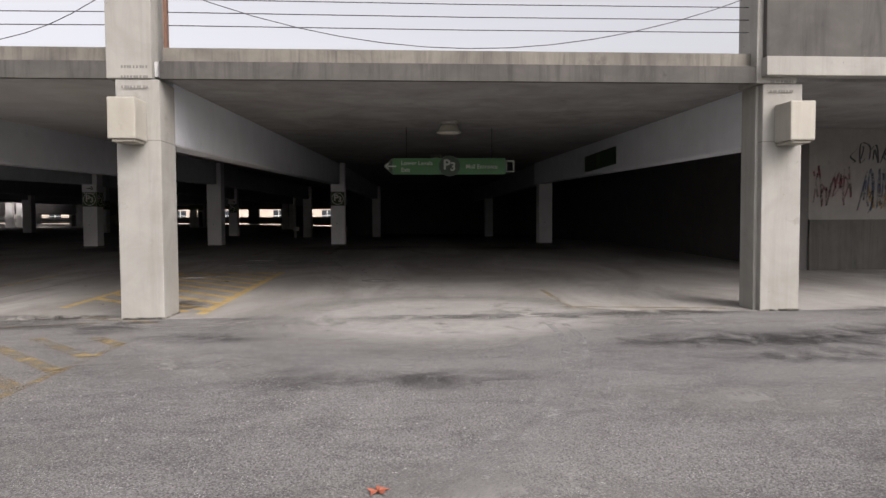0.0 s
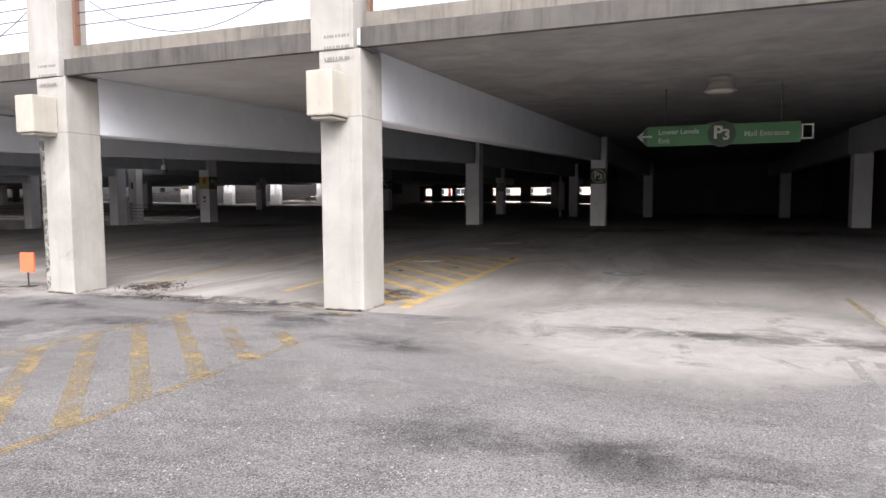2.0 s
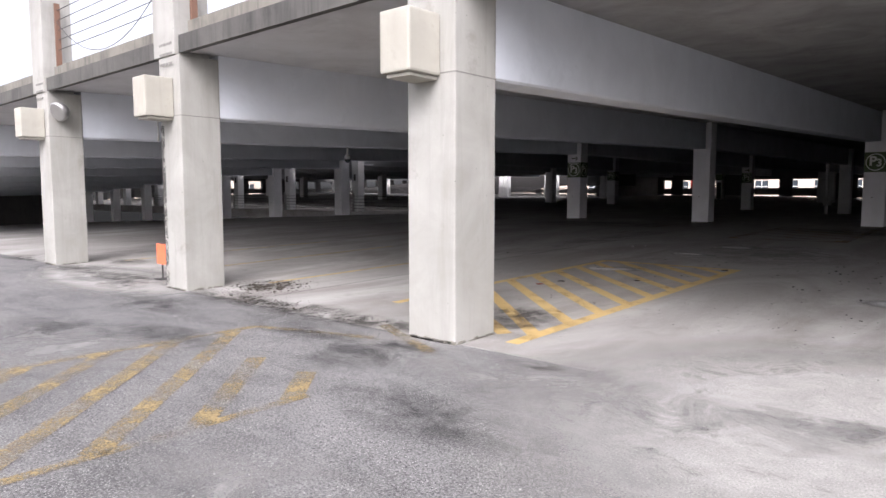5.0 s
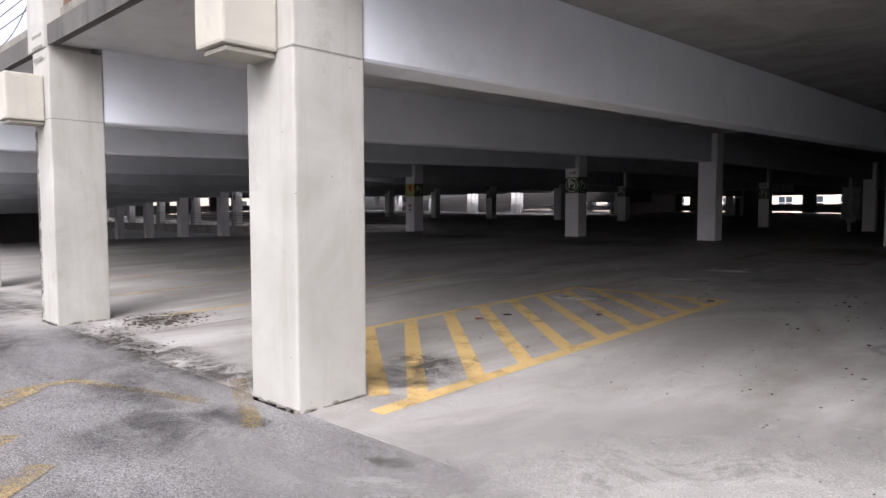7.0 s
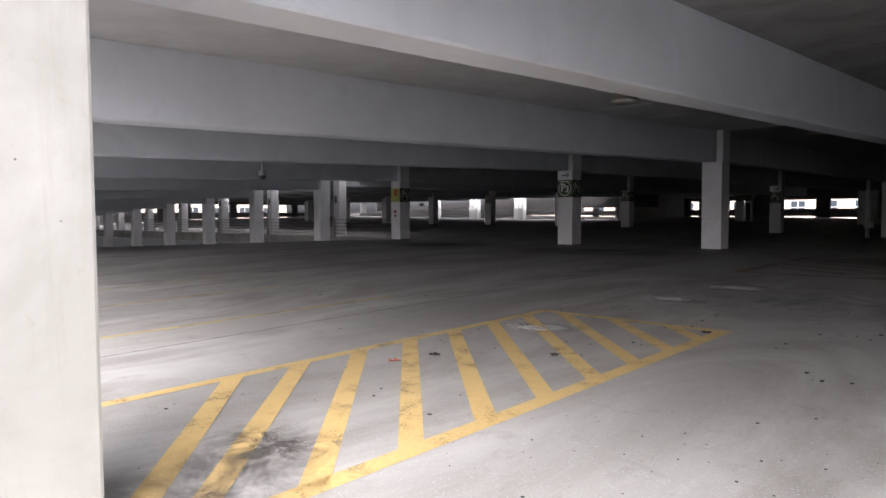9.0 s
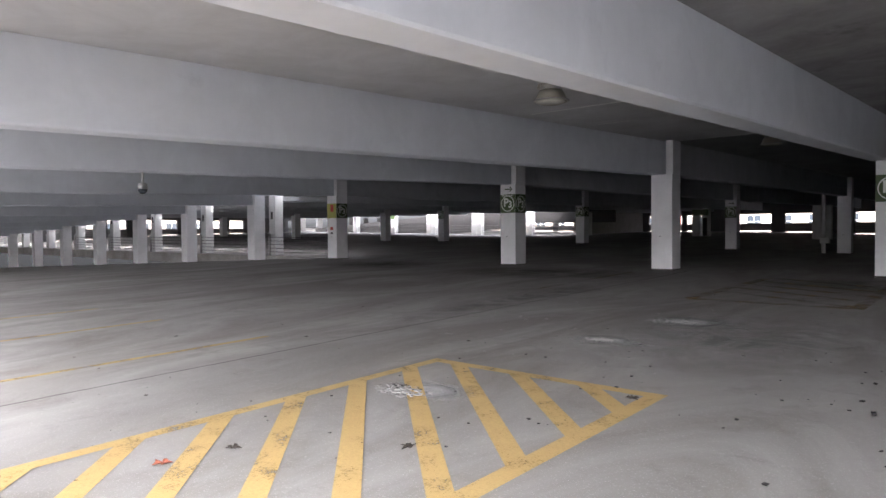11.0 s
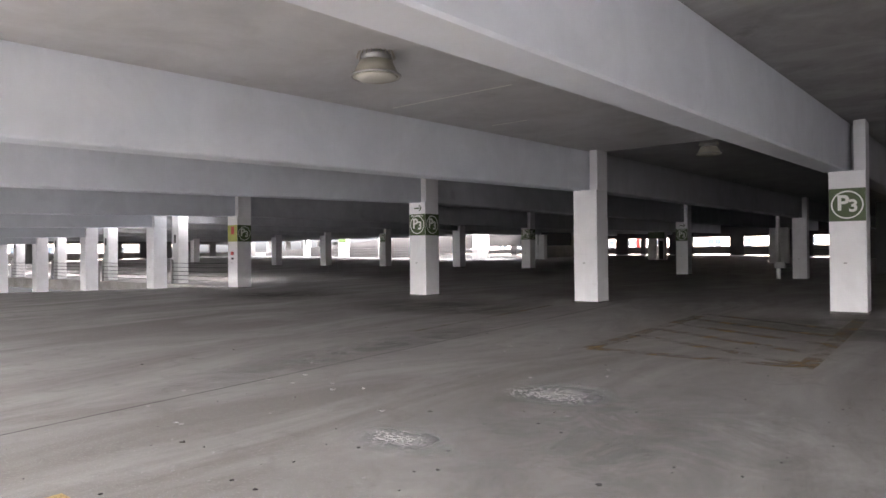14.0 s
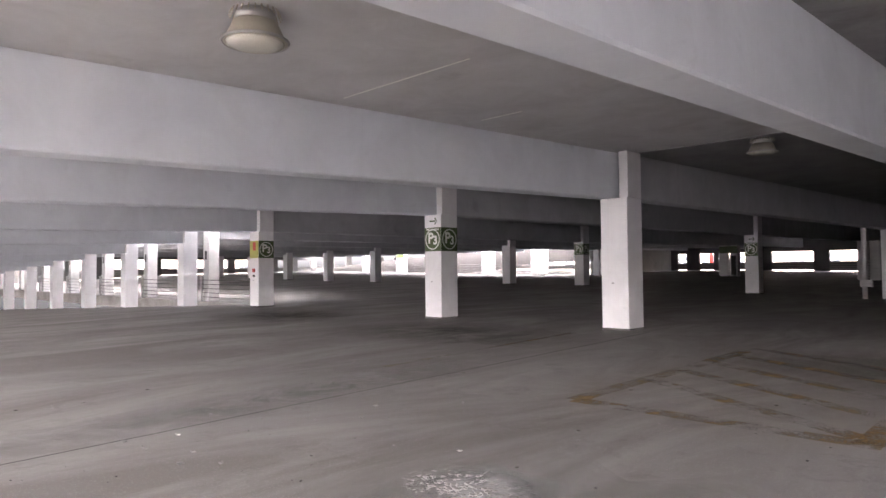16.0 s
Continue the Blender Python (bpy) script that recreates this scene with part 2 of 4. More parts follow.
def prism(a, b):
    """A solid between two quads, each four points in the same order."""
    bm = bmesh.new()
    va, vb = [bm.verts.new(p) for p in a], [bm.verts.new(p) for p in b]
    bm.faces.new(va[::-1])
    bm.faces.new(vb)
    for i in range(4):
        j = (i + 1) % 4
        bm.faces.new((va[i], va[j], vb[j], vb[i]))
    bmesh.ops.recalc_face_normals(bm, faces=bm.faces)
    return bm


def lathe(profile, steps=28):
    bm = bmesh.new()
    rings = []
    for r, z in profile:
        rings.append([bm.verts.new((r * math.cos(2 * math.pi * i / steps), r * math.sin(2 * math.pi * i / steps), z)) for i in range(steps)])
    for a, b in zip(rings, rings[1:]):
        for i in range(steps):
            j = (i + 1) % steps
            bm.faces.new((a[i], a[j], b[j], b[i]))
    bm.faces.new(rings[0][::-1])
    bm.faces.new(rings[-1])
    bmesh.ops.recalc_face_normals(bm, faces=bm.faces)
    for f in bm.faces:
        f.smooth = len(f.verts) == 4
    return bm


def tube(points, r, steps=6):
    bm = bmesh.new()
    rings = []
    pts = [Vector(p) for p in points]
    for i, p in enumerate(pts):
        d = (pts[min(i + 1, len(pts) - 1)] - pts[max(i - 1, 0)]).normalized()
        u = d.orthogonal().normalized()
        w = d.cross(u)
        rings.append([bm.verts.new(p + r * (math.cos(2 * math.pi * k / steps) * u + math.sin(2 * math.pi * k / steps) * w)) for k in range(steps)])
    for a, b in zip(rings, rings[1:]):
        ds = min(range(steps), key=lambda s: (a[0].co - b[s].co).length)
        for i in range(steps):
            j = (i + 1) % steps
            bm.faces.new((a[i], a[j], b[(j + ds) % steps], b[(i + ds) % steps]))
    bm.faces.new(rings[0][::-1])
    bm.faces.new(rings[-1])
    bmesh.ops.recalc_face_normals(bm, faces=bm.faces)
    return bm


def words(name, text, size, mat, parent, m, align="CENTER"):
    cu = bpy.data.curves.new(name, "FONT")
    cu.body, cu.size, cu.extrude, cu.align_x, cu.align_y, cu.resolution_u = text, size, 0.002, align, "CENTER", 4
    cu.offset = size * (0.028 if len(text) == 1 else 0.012)
    tmp = bpy.data.objects.new(name, cu)
    me = bpy.data.meshes.new_from_object(tmp)
    bpy.data.objects.remove(tmp)
    me.materials.append(mat)
    ob = new(name, me)
    ob.matrix_basis = m
    ob.parent = parent
    return ob


def ring_mesh(r0, r1, d=0.004, steps=40):
    bm = bmesh.new()
    rows = []
    for r, z in ((r0, 0), (r1, 0), (r1, d), (r0, d)):
        rows.append([bm.verts.new((r * math.cos(2 * math.pi * i / steps), r * math.sin(2 * math.pi * i / steps), z)) for i in range(steps)])
    for k in range(4):
        a, b = rows[k], rows[(k + 1) % 4]
        for i in range(steps):
            j = (i + 1) % steps
            bm.faces.new((a[i], a[j], b[j], b[i]))
    bmesh.ops.recalc_face_normals(bm, faces=bm.faces)
    return bm


def empty(name, x, y, z):
    ob = new(name)
    ob.empty_display_size = 0.1
    ob.matrix_basis = pose(x, y, z)
    return ob


# ---- plan ----
Y_FRONT, Y_G, Y_K, Y_L, Y_FAR, X_WEST, X_EAST = 9.9, 30.95, 52.0, 74.0, 95.5, -85.0, 24.0
COURT, Y_COURT = -39.0, 72.0        # west of COURT and beyond Y_COURT the deck is open to the sky
BREAK = -26.5                       # west of here the near bay slopes down


def zf(x, y):
    """Height of the parking floor."""
    if y <= Y_G + 0.7:
        z = 0.017 * max(0.0, y - 10.0)
        if x < BREAK:
            z -= 0.040 * (BREAK - x)
        return z
    steps = ((-85.0, 1.30), (-70.0, 1.10), (-50.0, 0.74), (-26.0, 0.68), (-8.0, 0.16), (30.0, 0.16))
    for (xa, za), (xb, zb) in zip(steps, steps[1:]):
        if x <= xb:
            break
    base = za + (zb - za) * (x - xa) / (xb - xa)
    if y > Y_K:
        return base + 0.012 * (y - Y_K)
    k = (y - Y_G) / (Y_K - Y_G)
    return 0.36 + (base - 0.36) * min(1.0, max(0.0, k))


def zc(x, y):
    """Height of the slab's underside."""
    if y <= Y_G + 0.7:
        z = 3.68 + 0.027 * max(0.0, y - 10.0)
        if x < BREAK:
            z -= 0.040 * (BREAK - x)
        return z
    return 4.25 + (0.010 * (y - Y_K) if y > Y_K else 0.0)


def zs(x, y):
    """Height of the beams' underside."""
    if y <= Y_G + 0.7:
        z = 2.70 + 0.0262 * max(0.0, y - 10.56)
        if x < BREAK:
            z -= 0.040 * (BREAK - x)
        return z
    return 3.25 + (0.010 * (y - Y_K) if y > Y_K else 0.0)


FRONT_X = [4.81, -5.2, -10.66, -16.26, -25.9, -32.3, -38.8, -45.2, -51.6, -58.0, -64.4, -70.8]   # west faces
G_X = [5.6, -4.335, -10.07, -15.71, -25.48, -32.05, -39.1, -45.6, -52.1, -58.6, -65.1, -71.6]
K_X = [5.6, -3.4, -8.83, -14.6, -24.57, -30.2, -37.3, -44.1, -50.65, -57.2, -64.0, -71.0]
W = 0.65


# ---- large structure ----
def sheet(name, xs, ys, height, mat, thick=0.0, skip=None):
    bm = bmesh.new()
    g = [[bm.verts.new((x, y, height(x, y))) for y in ys] for x in xs]
    for i in range(len(xs) - 1):
        for j in range(len(ys) - 1):
            if skip and skip(xs[i], ys[j]):
                continue
            bm.faces.new((g[i][j], g[i + 1][j], g[i + 1][j + 1], g[i][j + 1]))
    if thick:
        r = bmesh.ops.extrude_face_region(bm, geom=bm.faces[:])
        bmesh.ops.translate(bm, vec=(0, 0, thick), verts=[e for e in r["geom"] if isinstance(e, bmesh.types.BMVert)])
        bmesh.ops.recalc_face_normals(bm, faces=bm.faces)
    return link(name, bm, mat)


def span(a, b, step):
    k = max(1, round(abs(b - a) / step))
    return [a + (b - a) * i / k for i in range(k + 1)]



def SLOT(x, y):
    """The gap between the sloping bay's slab and the level slab behind it."""
    return x < BREAK - 1 and y < Y_G + 1


bm = bmesh.new()
R = 900.0
for x0, x1, y0, y1 in ((-R, R, -R, 9.95), (-R, X_WEST - 0.3, 9.95, Y_FAR + 0.3), (X_EAST, R, 9.95, Y_FAR + 0.3), (-R, R, Y_FAR + 0.3, R)):
    bm.faces.new([bm.verts.new(p) for p in ((x0, y0, -0.004), (x1, y0, -0.004), (x1, y1, -0.004), (x0, y1, -0.004))])
bmesh.ops.remove_doubles(bm, verts=bm.verts, dist=0.001)
tagged(link("ground", bm, M_ASPHALT), "worn grey asphalt with pale gravel and patchy stains", "ground", kind="structure")

near_x = span(X_WEST, BREAK, 6) + span(BREAK, X_EAST, 6)[1:]
tagged(sheet("floor_near_bay", near_x, [9.95] + span(10.0, Y_G + 0.66, 3), lambda x, y: zf(x, y), M_FLOOR, -0.25),
       "stained grey concrete parking floor with dusty tyre tracks", "floor", kind="structure")
tagged(sheet("floor_far_bays", span(X_WEST, X_EAST, 8), span(Y_G + 0.66, Y_K, 6) + span(Y_K, Y_FAR, 6)[1:], lambda x, y: zf(x, y + 0.1), M_FLOOR, -0.6),
       "grey concrete floor of the deeper parking bays", "floor", kind="structure")
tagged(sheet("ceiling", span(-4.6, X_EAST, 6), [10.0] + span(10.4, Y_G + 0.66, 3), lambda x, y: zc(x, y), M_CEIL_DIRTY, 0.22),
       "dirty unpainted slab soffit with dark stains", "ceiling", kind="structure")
tagged(sheet("ceiling", span(X_WEST, BREAK, 6) + span(BREAK, -4.604, 6)[1:], [10.0] + span(10.4, Y_G + 0.66, 3), lambda x, y: zc(x, y), M_CEIL, 0.22),
       "pale stained concrete slab soffit above the front bay", "ceiling", kind="structure")
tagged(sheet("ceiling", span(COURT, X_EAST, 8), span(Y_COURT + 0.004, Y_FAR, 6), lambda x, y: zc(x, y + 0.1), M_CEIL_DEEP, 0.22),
       "concrete slab soffit by the mall side, shade put into its colour", "ceiling", kind="structure")
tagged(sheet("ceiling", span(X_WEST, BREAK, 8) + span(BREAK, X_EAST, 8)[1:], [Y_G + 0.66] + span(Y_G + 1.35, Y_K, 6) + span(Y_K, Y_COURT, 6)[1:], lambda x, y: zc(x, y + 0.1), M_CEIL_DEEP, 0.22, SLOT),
       "concrete slab soffit above the deeper bays, shade put into its colour", "ceiling", kind="structure")


tagged(sheet("ceiling", span(X_WEST, COURT - 0.304, 8), span(Y_L + 1.6, Y_FAR + 1.0, 8), lambda x, y: 5.9, M_CEIL, 0.25),
       "shadowed slab of the upper ramp over the court", "ceiling", kind="structure")


def beam(xa, ya, xb, yb, w=0.43, mat=M_BEAM, lab="deep pale grey painted concrete beam under the slab"):
    q = []
    for x, y in ((xa, ya), (xb, yb)):
        s, c = zs(x, y), zc(x, y) - 0.004
        q.append([(x + 0.02, y, s), (x + w - 0.02, y, s), (x + w, y, s + 0.025), (x + w, y, c)] + [(x, y, c), (x, y, s + 0.025)])
    b = bmesh.new()
    va, vb = [b.verts.new(p) for p in q[0]], [b.verts.new(p) for p in q[1]]
    b.faces.new(va[::-1])
    b.faces.new(vb)
    for i in range(6):
        j = (i + 1) % 6
        b.faces.new((va[i], va[j], vb[j], vb[i]))
    bmesh.ops.recalc_face_normals(b, faces=b.faces)
    return tagged(link("ceiling_beam", b, mat), lab, "beam", "ceiling beams", "structure")


SHADED_BEAM = "painted concrete beam of the deeper bays, shade put into its colour"
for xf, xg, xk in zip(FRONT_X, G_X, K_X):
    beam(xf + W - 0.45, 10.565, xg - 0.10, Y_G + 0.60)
    beam(xg, Y_G + (1.4 if xg < BREAK else 0.75), xk, Y_K + 0.3, mat=M_BEAM_SHADE, lab=SHADED_BEAM)
    beam(xk, Y_K + 0.34, xk, Y_FAR - 0.1 if xk > COURT else Y_COURT - 0.1, mat=M_BEAM_SHADE, lab=SHADED_BEAM)

# street front: slab edge with a drip ledge, upper kerb, upper cable rail
for i, (xa, xb) in enumerate(zip(FRONT_X[1:], FRONT_X[:-1])):
    a, b_ = xa + W + 0.004, xb - 0.004
    dz = lambda x: zc(x, 10.0)
    def strip(name, y0, y1, lo, hi, mat, lab):
        pa = [(a, y0, dz(a) + lo), (a, y1, dz(a) + lo), (a, y1, dz(a) + hi), (a, y0, dz(a) + hi)]
        pb = [(b_, y, z - dz(a) + dz(b_)) for (_, y, z) in pa]
        return tagged(link(name, prism(pa, pb), mat), lab, "slab edge", "street front slab edges", "structure")
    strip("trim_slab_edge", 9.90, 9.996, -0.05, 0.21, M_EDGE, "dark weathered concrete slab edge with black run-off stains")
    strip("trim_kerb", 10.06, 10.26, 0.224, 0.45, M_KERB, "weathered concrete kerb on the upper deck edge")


# ---- columns ----
def front_column(x, deep=0.66, bx=0.0):
    """A street front column: shaft that runs up past the deck, precast box on its face."""
    root = empty("front_column", x, Y_FRONT, 0)
    base = min(0.0, zf(x, 10.5)) - 0.05
    top = zc(x, 10)
    part("shaft", box(0, W, 0, deep, base, top - 0.06, 0.02), M_COL, root)
    part("upper_shaft", box(-0.12, W - 0.10, -0.02, deep - 0.1, top - 0.055, top + 2.0, 0.02), M_COL, root, "weathered upper shaft beside the deck rail")
    part("pilaster", box(-0.05, 0.10, 0.12, deep - 0.1, base, top - 0.07, 0.015), M_COL, root)
    bz = top - 1.0
    part("precast_box", box(bx, bx + 0.40, -0.45, -0.004, bz, bz + 0.60, 0.025), M_BOX, root, "cream precast concrete box on the column face")
    part("box_foot", box(bx + 0.04, bx + 0.36, -0.40, -0.004, bz - 0.04, bz - 0.004, 0.01), M_BOX, root)
    b = bmesh.new()
    for k in range(3):
        for i in range(9):
            xx = 0.1 + i * 0.045 + random.uniform(-0.008, 0.008)
            add_box(b, xx, xx + random.uniform(0.02, 0.035), -0.026, -0.0205, top + 0.10 - 0.15 * k, top + 0.14 - 0.15 * k)
    part("cold_joint", box(-0.003, W + 0.003, -0.003, deep + 0.003, top - 0.98, top - 0.967), M_STENCIL, root, "thin casting joint round the shaft")
    part("stencil_marks", b, M_STENCIL, root, "faint grey stencil marks")
    b = bmesh.new()
    for i in range(26):
        sx, sz = random.uniform(0.02, W - 0.05), random.uniform(0.0, 0.03)
        add_box(b, sx, sx + random.uniform(0.03, 0.1), -0.02, 0.0, base + 0.05 + sz - 0.03, base + 0.05 + sz)
    for i in range(16):
        sy = random.uniform(0.02, deep - 0.1)
        add_box(b, W, W + 0.02, sy, sy + random.uniform(0.03, 0.1), base + 0.03, base + 0.05 + random.uniform(0.0, 0.03))
    if x == -10.66:
        part("runoff_stain", box(0.008, 0.11, -0.005, -0.001, 0.05, top - 1.1), M_RUNOFF, root, "black run-off stain down the face")
    part("base_joint", b, M_KERB, root, "dark crumbling joint at the foot")
    return tagged(root, "pale weathered concrete column on the open garage front", "column", "street front columns", "structure")


for x in FRONT_X:
    front_column(x, 0.66, 0.19 if x > 0 else 0.06)


def level_sign(root, face, w, z0, z1, mat=None):
    """Painted band with a ringed level number on the south ('s') or east ('e') face."""
    mat = mat or M_GREEN
    if face == "s":
        part("sign_band", box(0.004, W - 0.004, -0.006, -0.001, z0, z1), mat, root, "green painted level band")
        m = pose(W / 2, -0.007, (z0 + z1) / 2, 90, 0, 0)
    else:
        part("sign_band", box(W + 0.001, W + 0.006, 0.004, W - 0.004, z0, z1), mat, root, "green painted level band")
        m = pose(W + 0.007, W / 2, (z0 + z1) / 2, 90, 0, 90)
    ring = part("sign_ring", ring_mesh(0.255, 0.283), M_SIGNWHITE, root, "pale ring round the level number")
    ring.matrix_basis = m
    words("level_letter", "P", 0.42, M_SIGNWHITE, root, m @ pose(-0.075, 0.025, 0))
    words("level_number", "3", 0.34, M_SIGNWHITE, root, m @ pose(0.105, -0.035, 0))


def arrow_mesh(s, d=0.004):
    b = bmesh.new()
    add_box(b, -s, s * 0.55, -0.13 * s, 0.13 * s, 0, d)
    for sg in (-1, 1):
        v = [b.verts.new(p) for z in (0, d) for p in ((s, 0, z), (s * 0.72, 0, z), (0.2 * s, sg * 0.62 * s, z), (0.5 * s, sg * 0.62 * s, z))]
        b.faces.new(v[:4])
        b.faces.new(v[4:])
        for i in range(4):
            b.faces.new((v[i], v[(i + 1) % 4], v[4 + (i + 1) % 4], v[4 + i]))
    bmesh.ops.recalc_face_normals(b, faces=b.faces)
    return b


def inner_column(x, y, kind):
    z = zf(x, y)
    h = zs(x, y) - z
    root = empty("column", x, y, z)
    part("shaft", box(0, W, 0, W, -0.03, h - 0.004, 0.02), M_WHITE, root)
    part("upper_shaft", box(0.44, W, 0.05, W, h, zc(x, y) - z - 0.004, 0.01), M_WHITE, root)
    part("base_scuff", box(-0.006, W + 0.006, -0.006, W + 0.006, -0.02, 0.035), M_EDGE, root, "dirty scuffed foot")
    if "s" in kind:
        level_sign(root, "s", W, 1.86, 2.52)
    if "e" in kind:
        level_sign(root, "e", W, 1.86, 2.52)
    if "a" in kind:
        ar = part("arrow", arrow_mesh(0.15), M_GREEN, root, "dark green arrow")
        ar.matrix_basis = pose(0.36, -0.002, 2.70, 90, 0, 0)
        words("direction_words", "Mall Entrance", 0.09, M_SIGNWHITE, root, pose(W / 2, -0.008, 2.475, 90, 0, 0))
    if "f" in kind:
        part("sign_band", box(0.004, W - 0.004, -0.006, -0.001, 1.86, 2.52), M_OLIVE, root, "olive yellow painted band")
        part("fire_sign", box(0.25, 0.45, -0.016, -0.007, 2.15, 2.46), M_RED, root, "small red fire sign")
        part("alarm_box", box(0.27, 0.40, -0.06, -0.002, 1.32, 1.46, 0.008), M_RED, root, "red fire alarm box")
        part("call_point", box(0.28, 0.39, -0.05, -0.002, 1.14, 1.22, 0.008), M_DARK, root, "small dark call point")
    part("conduit", tube([(-0.03, -0.02, h - 0.02), (-0.03, -0.02, h + 0.5)], 0.015), M_METAL, root)
    pl = part("tag_plate", box(0.25, 0.31, -0.008, -0.002, 1.0, 1.03), M_METAL, root, "small metal plate")
    return tagged(root, "white painted concrete column%s" % (" with a green level sign band" if kind else ", plain, with a scuffed foot"), "column", "inner columns", "structure")




def twin_column(x):
    """The second column behind the slab edge, with rail brackets."""
    y = Y_G + 1.0
    z = zf(x, y)
    root = empty("twin_column", x, y, z)
    part("shaft", box(0.05, W - 0.05, 0, 0.5, -0.6, zc(x, y) - z - 0.004, 0.015), M_BRICKW, root)
    for k in range(6):
        part("rail_bracket", box(0.0, W, -0.05, -0.002, 0.1 + 0.2 * k, 0.2 + 0.2 * k, 0.01), M_BRICKW, root)
    part("smudge", box(0.2, 0.4, -0.004, -0.001, 1.9, 2.3), M_EDGE, root, "dark scuff mark")
    return tagged(root, "white column with stacked rail brackets behind the slab edge", "column", "twin columns", "structure")


for x in G_X[5:]:
    twin_column(x + 0.45)

KINDS = {1: "s", 3: "sea", 4: "ef"}
for i, x in enumerate(G_X):
    inner_column(x, Y_G, KINDS.get(i, ""))
KINDS2 = {3: "sa", 4: "sea", 6: "sa"}
for i, x in enumerate(K_X):
    inner_column(x, Y_K, KINDS2.get(i, ""))

# ---- far enclosure ----
SILL, HEAD = 2.15, 3.25             # open strips of the far fronts, above the datum


def far_front(name, p, q, along_x, floor_z, top):
    """One open bay of a far front: parapet over a drain gap, rail bars, lintel."""
    def bar(n, lo, hi, t0, t1, mat, lab, cat, group=""):
        bm = box(p, q, Y_FAR + t0, Y_FAR + t1, lo, hi) if along_x else box(X_WEST - t1, X_WEST - t0, p, q, lo, hi)
        return tagged(link(n, bm, mat), lab, cat, group, "structure")
    bar(name, floor_z + 0.10, SILL, 0, 0.2, M_WALL, "pale concrete parapet under an open strip", "parapet")
    for k in range(3):
        z = floor_z + 0.42 + 0.2 * k
        bar("parapet_rail", z, z + 0.05, -0.06, -0.004, M_CABLE, "dark rail before a far parapet", "rail", "far parapet rails")
    if top:
        bar(name, HEAD, top, 0, 0.3, M_DARKWALL, "lintel above an open strip, shade put into its colour", "wall")


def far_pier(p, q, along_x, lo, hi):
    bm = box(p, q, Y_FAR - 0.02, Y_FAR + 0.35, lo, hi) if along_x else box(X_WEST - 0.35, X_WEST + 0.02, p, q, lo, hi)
    tagged(link("facade_pier", bm, M_DARKWALL), "concrete pier between open strips, shade put into its colour", "pier", "far facade piers", "structure")


bays = [(-38.2, -37.1), (-35.5, -33.8), (-33.2, -30.2), (-27.4, -23.2), (-21.7, -18.6), (-14.7, -11.4)]
FAR_TOP = zc(0, Y_FAR) + 0.3
for p, q in bays:
    far_front("wall_north", p, q, True, zf((p + q) / 2, Y_FAR), FAR_TOP)
ends = [COURT] + [v for bay in bays for v in bay] + [X_EAST]
for p, q in zip(ends[::2], ends[1::2]):
    far_pier(p, q, True, zf(p, Y_FAR) - 0.6, FAR_TOP)
for p, q in zip(span(X_WEST, COURT, 6.6), span(X_WEST, COURT, 6.6)[1:]):
    far_front("wall_north", p, q - 0.9, True, zf(p, Y_FAR), 0.0)
    far_pier(q - 0.9, q, True, zf(p, Y_FAR) - 0.6, HEAD + 0.6)
for i in range(19):
    p = 32.0 + 3.3 * i
    far_front("wall_west", p, p + 2.3, False, zf(X_WEST, p), 5.4 if p < Y_COURT else 0.0)
    far_pier(p + 2.3, p + 3.3, False, 0.5, 5.4 if p < Y_COURT else HEAD + 0.6)
root = empty("red_banner", -35.1, Y_FAR + 2.0, 0)
part("cloth", box(-0.02, 0.42, 0, 0.02, 1.9, 3.5, 0.004), M_RED, root)
part("pole", tube([(-0.06, 0.01, -0.1), (-0.06, 0.01, 3.6)], 0.03, 8), M_METAL, root)
tagged(root, "narrow red banner on a pole outside", "banner")
tagged(link("wall_west", box(X_WEST - 0.3, X_WEST, 9.95, 32.0, -4, 4.2), M_DARKWALL), "end wall of the sloping bay, coloured as if in shade", "wall", kind="structure")
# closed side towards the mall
tagged(link("wall_east", box(9.5, 9.8, 16.5, Y_FAR, -0.2, 5.0), M_DARKWALL), "concrete side wall of the garage, coloured as if in shade", "wall", kind="structure")
tagged(link("wall_graffiti", box(9.81, X_EAST, 16.5, 16.8, -0.2, 4.2), M_WALL), "grey concrete wall with old graffiti", "wall", kind="structure")
tagged(link("wall_graffiti_base", box(9.81, X_EAST, 16.44, 16.497, -0.1, 1.45), M_EDGE), "bare darker concrete plinth of the graffiti wall", "wall", kind="structure")
tagged(link("wall_mall", box(-6.0, 9.5, Y_K + 8.0, Y_K + 8.3, 0.0, 5.0), M_DARKWALL), "closed wall at the mall entrance, coloured as if in shade", "wall", kind="structure")
# front panel east of the corner column
tagged(link("front_panel", box(4.79, X_EAST, 9.78, 9.96, 4.02, 6.2, 0.01), M_EDGE), "large weathered concrete front panel", "facade panel", kind="structure")
tagged(link("front_panel_lip", box(4.77, X_EAST, 9.72, 9.96, 3.72, 4.015, 0.01), M_COL), "pale projecting lip under the front panel", "facade panel", kind="structure")

